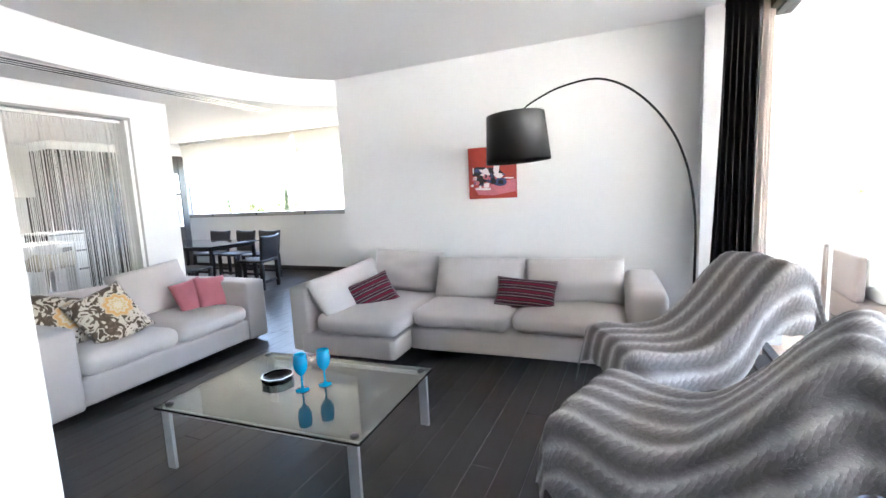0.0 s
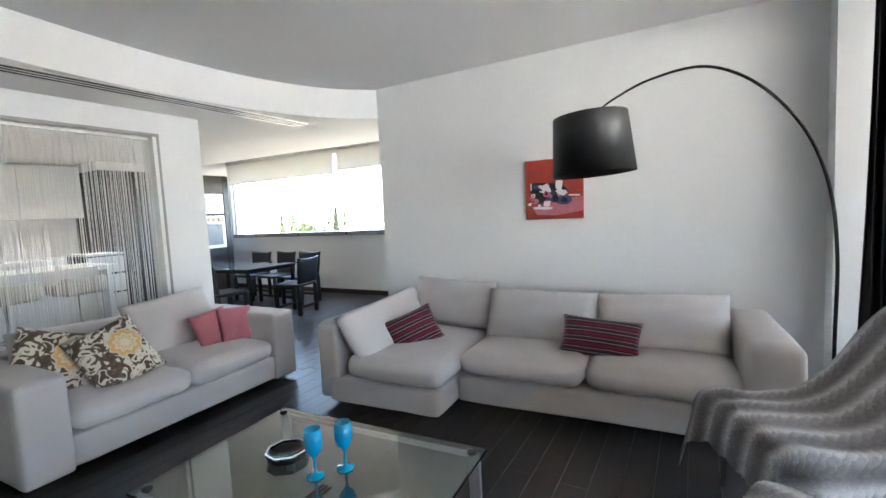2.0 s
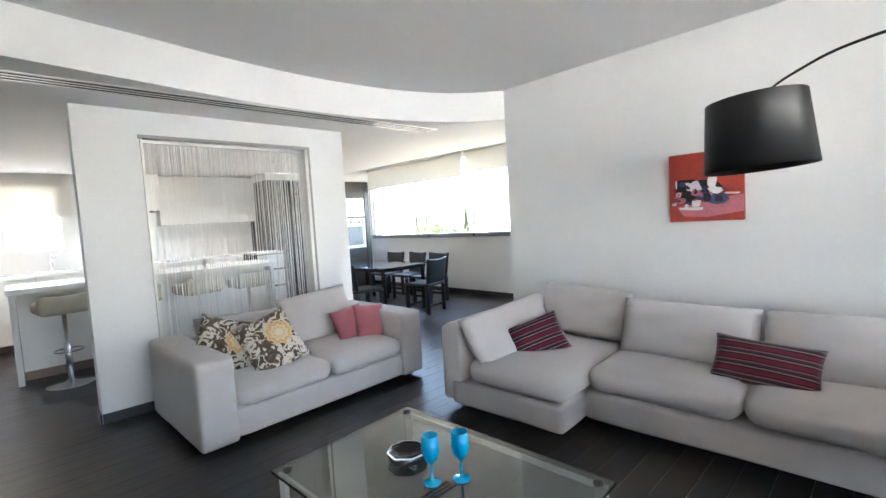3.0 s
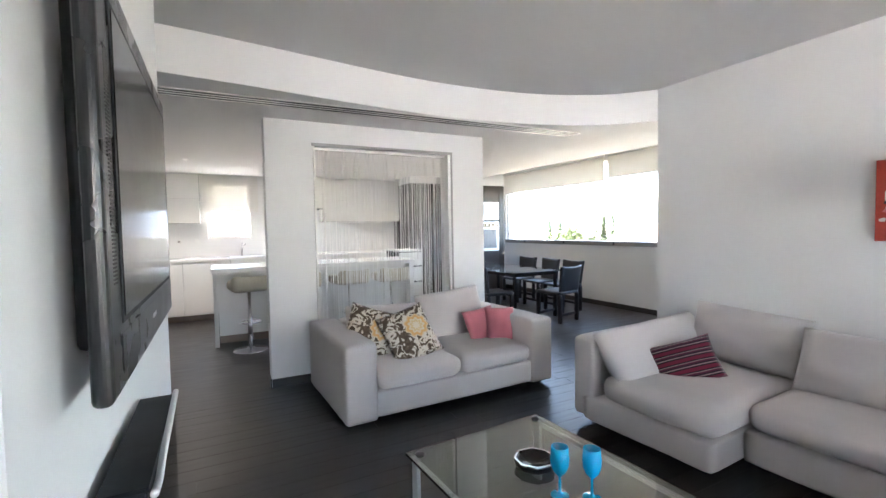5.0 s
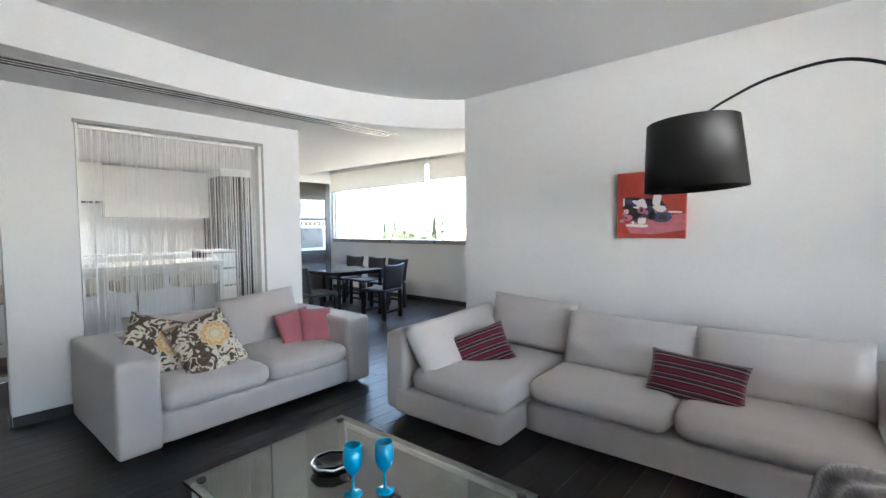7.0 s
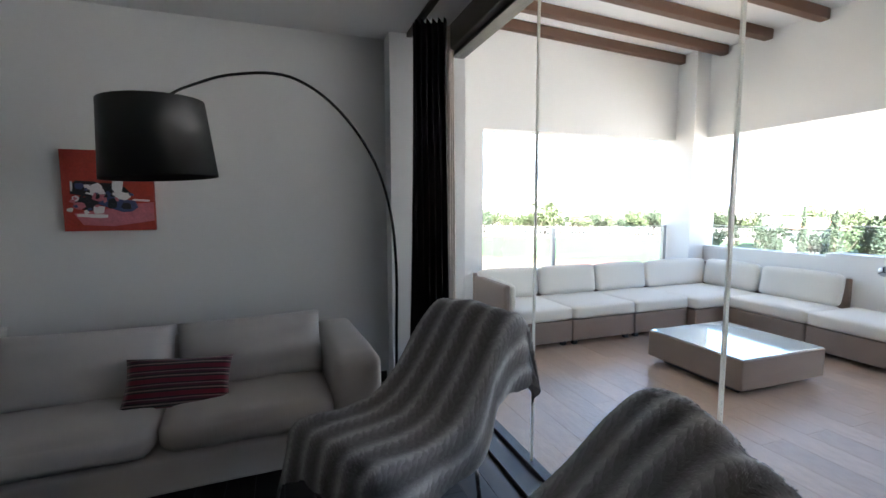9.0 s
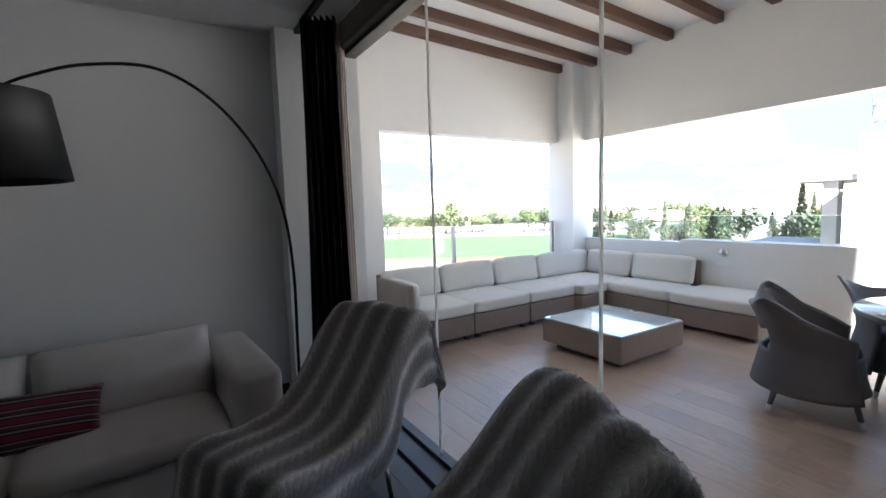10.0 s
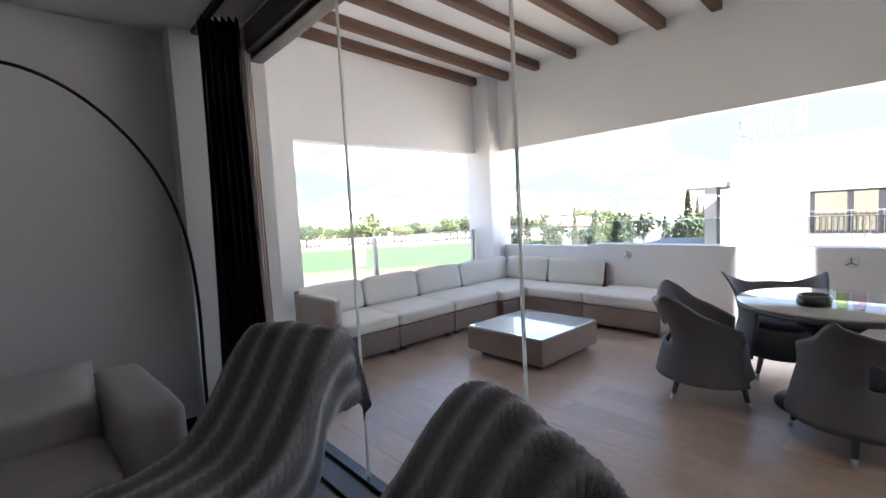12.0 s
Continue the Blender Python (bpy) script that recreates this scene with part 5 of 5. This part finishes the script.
tc0 = tub_chair()
tc0.matrix_world = pose(3.60, 2.13, 0, 0, 0, -70)
tc0.scale = (1.1, 1.1, 1.06)
for x, y, r in ((3.36, 1.25, 44), (4.42, 1.82, 206), (4.2, 0.80, 130)):
    copy_thing(tc0, pose(x, y, 0, 0, 0, r))
ot = thing("outdoor_dining_table", "round terrace table with a pale reflective top", "dining table", (3.80, 1.45, 0))
part("tabletop", lathe([(0, 0.722), (0.52, 0.722), (0.53, 0.73), (0.52, 0.742), (0, 0.742)], 64), mat("pale_table_glass", (0.55, 0.56, 0.52), 0.06, metal=0.3, var=0.03, bump=0.0), ot, "pale glass top")
part("rim", lathe([(0.50, 0.69), (0.525, 0.69), (0.527, 0.7215), (0.50, 0.7215)], 64), CHAIRW, ot)
part("pedestal", lathe([(0, 0), (0.30, 0), (0.30, 0.02), (0.12, 0.06), (0.10, 0.5), (0.3, 0.70), (0, 0.70)], 36), BLACKMETAL, ot, "dark pedestal")
single("bowl", lathe([(0, 0), (0.085, 0), (0.092, 0.005), (0.092, 0.07), (0.084, 0.07), (0.084, 0.012), (0, 0.012)], 36), BLACKGL, "round black bowl on the terrace table", "bowl", pose(3.60, 1.51, 0.743))


def tumbler(x, y, col, label):
    m = glass_mat("tinted_" + label.split()[0], col, ior=1.5)
    single("tumbler", lathe([(0, 0), (0.027, 0), (0.037, 0.10), (0.035, 0.10), (0.026, 0.006), (0, 0.006)], 28), m, label, "drinking glass", pose(x, y, 0.743), group="coloured tumblers")


tumbler(3.57, 1.37, (0.95, 0.985, 0.80), "lime green plastic tumbler on the terrace table")
tumbler(3.58, 1.29, (0.99, 0.91, 0.935), "pink plastic tumbler on the terrace table")

# ---- beyond the terrace ----
GZ = -9.0
GROUND = mat("dry_ground", (0.17, 0.148, 0.108), 0.95, var=0.25, scale=0.05, fine=1.5, bump=0.1)
TURF = mat("sports_turf", (0.055, 0.105, 0.032), 0.95, var=0.15, scale=0.08, fine=4, bump=0.1)
TRACK = mat("running_track", (0.20, 0.085, 0.055), 0.9, var=0.12, scale=0.1, fine=3)
CONC = mat("pale_concrete", (0.33, 0.32, 0.30), 0.85, var=0.08, scale=0.4, fine=8)
ROOFT = mat("terracotta_roof", (0.36, 0.17, 0.11), 0.85, var=0.2, scale=1, fine=10)
FACADE = mat("facade_paint", (0.80, 0.79, 0.76), 0.8, var=0.05, scale=0.5, fine=12)
HOUSEWALL = mat("house_render", (0.42, 0.405, 0.375), 0.85, var=0.08, scale=0.3, fine=6)
DARKWIN = mat("window_dark", (0.22, 0.23, 0.24), 0.15, var=0.1)
structure("ground", box(-3000, 3000, -3000, 3000, GZ - 1, GZ), GROUND, "dry pale ground reaching the horizon", "ground")
field = thing("sports_field", "green turf field ringed by a red running track", "sports field", (75, 95, GZ), -38)
part("track", box(-85, 85, -38, 38, 0.01, 0.05), TRACK, field, "red running track")
part("turf", box(-62, 76, -30, 31, 0.055, 0.09), TURF, field, "green turf")
part("apron", box(-85, 85, 38.2, 46, 0.01, 0.06), CONC, field, "pale paved strip")
fence = thing("fence", "long pale metal fence beyond the sports field", "fence", (75, 95, GZ), -38)
bm = bmesh.new()
for k in range(120):
    box(-84 + k * 1.4, -83.85 + k * 1.4, 46.2, 46.35, 0, 3.2, into=bm)
for z in (0.1, 1.6, 3.1):
    box(-84, 84, 46.22, 46.32, z, z + 0.08, into=bm)
part("bars", finish(bm, False), CONC, fence)["kind"] = "stuff"

LEAF = [mat("leaf_green_a", (0.060, 0.085, 0.032), 0.8, var=0.35, per_piece=0.5), mat("leaf_green_b", (0.042, 0.062, 0.032), 0.8, var=0.35, per_piece=0.5), mat("leaf_green_c", (0.065, 0.085, 0.036), 0.8, var=0.35, per_piece=0.5)]
BARK = mat("bark", (0.10, 0.075, 0.055), 0.9, var=0.3)


def crown_mesh(r, h, n, seed, cypress):
    b = bmesh.new()
    g = random.Random(seed)
    lumps = [(Vector((g.gauss(0, r * 0.45), g.gauss(0, r * 0.45), h * g.uniform(0.25, 0.85))), r * g.uniform(0.35, 0.6)) for _ in range(9)]
    for _ in range(n):
        if cypress:
            t = g.random() ** 0.8
            rad = r * (1 - t) ** 0.75 * (0.75 + 0.35 * math.sin(t * 14 + g.random() * 6)) + 0.05
            a = g.random() * math.tau
            c = Vector((rad * math.cos(a), rad * math.sin(a), h * t))
        else:
            ctr, lr = g.choice(lumps)
            d = Vector((g.gauss(0, 1), g.gauss(0, 1), g.gauss(0, 0.8))).normalized()
            c = ctr + d * lr * g.uniform(0.7, 1.05)
        s_ = g.uniform(0.22, 0.5) * (0.6 if cypress else 0.8)
        u_ = Vector((g.gauss(0, 1), g.gauss(0, 1), g.gauss(0, 1))).normalized()
        v_ = u_.orthogonal().normalized()
        b.faces.new([b.verts.new(c + u_ * s_), b.verts.new(c + v_ * s_ * 0.7), b.verts.new(c - u_ * s_), b.verts.new(c - v_ * s_ * 0.6)])
    return b


def tree(name, r, h, trunk, seed, cypress, lf, label):
    t = thing(name, label, "tree", (0, 0, 0), 0, "trees beyond the terrace")
    tb = tube([(0, 0, 0), (0.08, 0.05, trunk * 0.6), (0.0, 0.1, trunk + h * 0.4)], 0.28, 8, 0.10)
    g = random.Random(seed)
    for k in range(4):
        a = k * 1.6 + g.random()
        tube([(0, 0.05, trunk * 0.9), (r * 0.3 * math.cos(a), r * 0.3 * math.sin(a), trunk + h * 0.25), (r * 0.6 * math.cos(a), r * 0.6 * math.sin(a), trunk + h * 0.5)], 0.10, 6, 0.04, into=tb)
    part("trunk", finish(tb), BARK, t)
    part("crown", crown_mesh(r, h, 900, seed, cypress), lf, t, m=pose(0, 0, trunk))
    return t


BROADL = "broad leafy green tree standing beyond the field"
CYPL = "slender dark green cypress among distant houses"
protos = [tree("tree", 3.0, 6.0, 1.8, 11, False, LEAF[0], BROADL), tree("tree", 3.4, 5.2, 2.0, 12, False, LEAF[2], BROADL), tree("tree", 2.6, 5.5, 1.6, 13, False, LEAF[1], BROADL), tree("cypress_tree", 0.95, 9.5, 0.5, 14, True, LEAF[1], CYPL), tree("cypress_tree", 1.4, 8.0, 0.5, 15, True, LEAF[1], CYPL)]


def put_tree(k, x, y, sc):
    t = copy_thing(protos[k], pose(x, y, GZ, 0, 0, (x * 37) % 360))
    t.scale = (sc, sc, sc * (0.9 + (y % 1) * 0.3))


for k, p in enumerate(protos):
    p.matrix_world = pose(120 + k * 7, 128 - k * 6, GZ)
g = random.Random(3)
for k in range(58):
    u = -84 + k * 3.0 + g.uniform(-1, 1)
    off = 52 + g.uniform(0, 16)
    q = pose(75, 95, 0, 0, 0, -38) @ Vector((u, off, 0))
    put_tree(g.choice((0, 1, 2, 0, 1)), q.x, q.y, g.uniform(0.85, 1.25))
q = pose(75, 95, 0, 0, 0, -38) @ Vector((-18, 55, 0))
put_tree(1, q.x, q.y, 1.75)
for k in range(34):
    a = radians(g.uniform(8, 36))
    d = g.uniform(105, 170)
    put_tree(g.choice((0, 1, 2, 3, 4)), d * math.cos(a) + 5, d * math.sin(a), g.uniform(0.75, 1.0))
for x, y, sc in ((90, 51, 1.05), (89, 44, 1.05), (92, 32.5, 1.25), (91, 46.5, 0.9), (95, 58, 0.9)):
    put_tree(4 if x != 92 else 3, x, y, sc)
for k in range(13):
    a = radians(18 + 20.5 * k / 12 + g.uniform(-0.8, 0.8))
    d = g.uniform(84, 112)
    put_tree(g.choice((3, 4, 4, 0, 2)), d * math.cos(a), d * math.sin(a) + 1, g.uniform(0.82, 1.12))
for k in range(10):
    put_tree(g.choice((3, 4, 0, 3)), -58 - k * 6 + g.uniform(-2, 2), 88 + g.uniform(-8, 20), g.uniform(1.1, 1.45))


def house(x, y, w, d, h, rz, roof, label, rows, cols):
    hs = thing("house", label, "house", (x, y, GZ), rz, "distant houses")
    part("wall", box(-w / 2, w / 2, -d / 2, d / 2, 0, h), HOUSEWALL, hs)
    if roof:
        b = bmesh.new()
        e = [b.verts.new(q_) for q_ in ((-w / 2 - 0.4, -d / 2 - 0.4, h), (w / 2 + 0.4, -d / 2 - 0.4, h), (w / 2 + 0.4, d / 2 + 0.4, h), (-w / 2 - 0.4, d / 2 + 0.4, h), (-w / 4, 0, h + d * 0.22), (w / 4, 0, h + d * 0.22))]
        for q_ in ((0, 1, 5, 4), (1, 2, 5), (2, 3, 4, 5), (3, 0, 4), (3, 2, 1, 0)):
            b.faces.new([e[i] for i in q_])
        part("roof", finish(b, False), ROOFT, hs, "red tiled hip roof")
    else:
        part("roof", box(-w / 2 - 0.15, w / 2 + 0.15, -d / 2 - 0.15, d / 2 + 0.15, h, h + 0.5), CONC, hs, "flat parapet roof")
    for r_ in range(rows):
        for c_ in range(cols):
            xx = -w / 2 + w * (c_ + 0.5) / cols
            zz = h * (r_ + 0.35) / rows
            for sy in (-1, 1):
                part("window", box(xx - w / cols * 0.28, xx + w / cols * 0.28, min(sy * d / 2, sy * (d / 2 + 0.05)), max(sy * d / 2, sy * (d / 2 + 0.05)), zz, zz + h / rows * 0.45), DARKWIN, hs)
            if r_ < rows and c_ < 2:
                yy = -d / 2 + d * (c_ + 0.5) / 2
                part("window", box(-w / 2 - 0.05, -w / 2, yy - d * 0.13, yy + d * 0.13, zz, zz + h / rows * 0.45), DARKWIN, hs)


house(205, 315, 40, 25, 19.5, -32, False, "large pale flat-roofed block behind distant trees", 5, 8)
house(178, 338, 24, 20, 20, -32, False, "tall pale slab beside a larger block", 5, 3)
house(240, 250, 40, 20, 8.5, -40, False, "low white building behind distant trees", 2, 6)
house(100, 60, 14, 10, 6.0, 25, True, "white house with a red tiled roof", 2, 3)
house(120, 50, 12, 10, 10.5, 15, False, "pale stepped block with dark openings", 3, 3)
house(112, 72, 18, 10, 7.2, 30, False, "white flat-roofed house among trees", 2, 4)
house(130, 36, 20, 12, 7.0, 10, True, "white house with a red tiled roof", 2, 4)
house(150, 62, 22, 12, 8.5, 20, False, "white flat-roofed house among trees", 2, 4)
house(-85, 105, 16, 11, 7.5, -30, True, "white house with a red tiled roof", 2, 3)
house(-60, 112, 18, 11, 8.5, 10, False, "white flat-roofed house among trees", 2, 4)
house(-115, 112, 18, 12, 9.5, -40, False, "white flat-roofed house among trees", 2, 4)
house(-42, 120, 14, 11, 8.0, -10, True, "white house with a red tiled roof", 2, 3)

# neighbouring apartment house
BEIGE = mat("beige_curtain", (0.17, 0.14, 0.095), 0.9, var=0.3, scale=10, fine=30, stretch=(1, 1, 0.05))
nb = thing("apartment_building", "white neighbouring apartment house with roof aerials", "building", (16, 0, 0))
part("wall", box(0, 12, -14, 5.55, GZ, 1.55), FACADE, nb)
part("wall", box(0.15, 12, -14, 5.3, 1.60, 3.1), FACADE, nb, "set-back white upper storey")
part("cornice", box(-0.06, 12, -14, 5.6, 1.551, 1.599), CONC, nb, "thin slab edge")
part("canopy", box(0.2, 6, 5.31, 7.4, 1.87, 2.03), CONC, nb, "projecting flat canopy")
part("pillar", box(0.3, 0.75, 5.75, 6.1, GZ, 1.86), CONC, nb, "canopy pillar")
part("balcony", box(-0.2, 5, 5.56, 9.0, -0.35, -0.15), CONC, nb, "grey balcony slab")
wn1 = part("window", box(-0.03, 0.0, 1.68, 3.32, 0.38, 1.60), DARKALU, nb, "dark-framed window with drawn curtains")
part("curtain", box(-0.036, -0.031, 2.55, 3.22, 0.46, 1.50), BEIGE, wn1, "beige drawn curtain")
part("curtain", box(-0.036, -0.031, 1.95, 2.42, 0.46, 1.50), BEIGE, wn1, "beige drawn curtain")
part("rail", box(-0.10, -0.07, 1.66, 3.36, 0.98, 1.01), ALU, wn1, "thin safety rail")
for k in range(14):
    part("baluster", box(-0.095, -0.08, 1.70 + k * 0.125, 1.712 + k * 0.125, 0.38, 0.98), ALU, wn1)
mast = thing("aerial_mast", "steel lattice aerial mast with white panels on the roof", "antenna", (17, 4.4, 3.1))
for k in range(5):
    part("pole", tube([(0, k * 0.42 - 0.8, 0), (0, k * 0.42 - 0.8, 1.1 - 0.1 * (k % 2))], 0.025), ALU, mast)
for z in (0.35, 0.8):
    part("rail", tube([(0, -0.85, z), (0, 0.9, z)], 0.018), ALU, mast)
for k in range(4):
    part("panel", box(-0.12, -0.05, k * 0.45 - 0.75, k * 0.45 - 0.6, 0.3 + 0.1 * (k % 2), 0.95), LACQUER, mast, "white aerial panel")

# ---- floor pieces ----
def piece_mesh(w, l, h, ch=0.0008):
    b = bmesh.new()
    lo = [b.verts.new(q_) for q_ in ((0, 0, -h), (w, 0, -h), (w, l, -h), (0, l, -h))]
    md = [b.verts.new(q_) for q_ in ((0, 0, -ch), (w, 0, -ch), (w, l, -ch), (0, l, -ch))]
    hi = [b.verts.new(q_) for q_ in ((ch, ch, 0), (w - ch, ch, 0), (w - ch, l - ch, 0), (ch, l - ch, 0))]
    for A, B in ((lo, md), (md, hi)):
        for k in range(4):
            b.faces.new((A[k], A[(k + 1) % 4], B[(k + 1) % 4], B[k]))
    b.faces.new(hi)
    return finish(b, False)


def lay(parent_name, material, x0, x1, y0, y1, w, l, gap, near, swap=False, seed=1, name="plank"):
    """Staggered boards; those inside near become single pieces, the others one joined part."""
    g_ = random.Random(seed)
    parent = bpy.data.objects[parent_name]
    shared = {}
    rest = bmesh.new()
    count = 0
    A0, A1, B0, B1 = (y0, y1, x0, x1) if swap else (x0, x1, y0, y1)
    a = A0
    while a < A1 - 0.01:
        ww = min(w, A1 - a)
        b_ = B0 - g_.uniform(0, l * 0.9)
        while b_ < B1:
            s0, s1 = max(b_, B0), min(b_ + l, B1)
            b_ += l
            if s1 - s0 < 0.05:
                continue
            ln = round(s1 - s0 - gap, 3)
            ca, cb = a + ww / 2, (s0 + s1) / 2
            cx, cy = (cb, ca) if swap else (ca, cb)
            m_ = pose(s0, a + ww - gap, 0, 0, 0, -90) if swap else pose(a, s0, 0)
            if near[0] < cx < near[1] and near[2] < cy < near[3] and count < 300:
                key = (round(ww, 3), ln)
                if key not in shared:
                    shared[key] = mesh_of(name, piece_mesh(ww - gap, ln, 0.0115), material)
                ob = new(name, shared[key])
                ob.parent = parent
                ob.matrix_local = m_
                count += 1
            else:
                vs = []
                wr, lr = ww, ln + gap
                for q_ in ((0, 0, 0), (wr, 0, 0), (wr, lr, 0), (0, lr, 0), (0, 0, -0.0115), (wr, 0, -0.0115), (wr, lr, -0.0115), (0, lr, -0.0115)):
                    vs.append(rest.verts.new(m_ @ Vector(q_)))
                for q_ in ((0, 1, 2, 3), (0, 4, 5, 1), (1, 5, 6, 2), (2, 6, 7, 3), (3, 7, 4, 0)):
                    rest.faces.new([vs[i] for i in q_])
        a += w
    ob = part(name + "s", rest, material, parent, "further boards of the same floor")
    ob["kind"] = "stuff"


lay("floor", PLANK, KX, 1.0, BY, DY, 0.145, 1.9, 0.0018, (-4.4, 1.0, 0.3, 4.6), seed=4)
lay("terrace_floor", TILE, 1.2, 5.75, -6.0, 6.05, 0.20, 1.2, 0.0012, (1.2, 5.6, 0.2, 5.9), seed=6, name="tile")
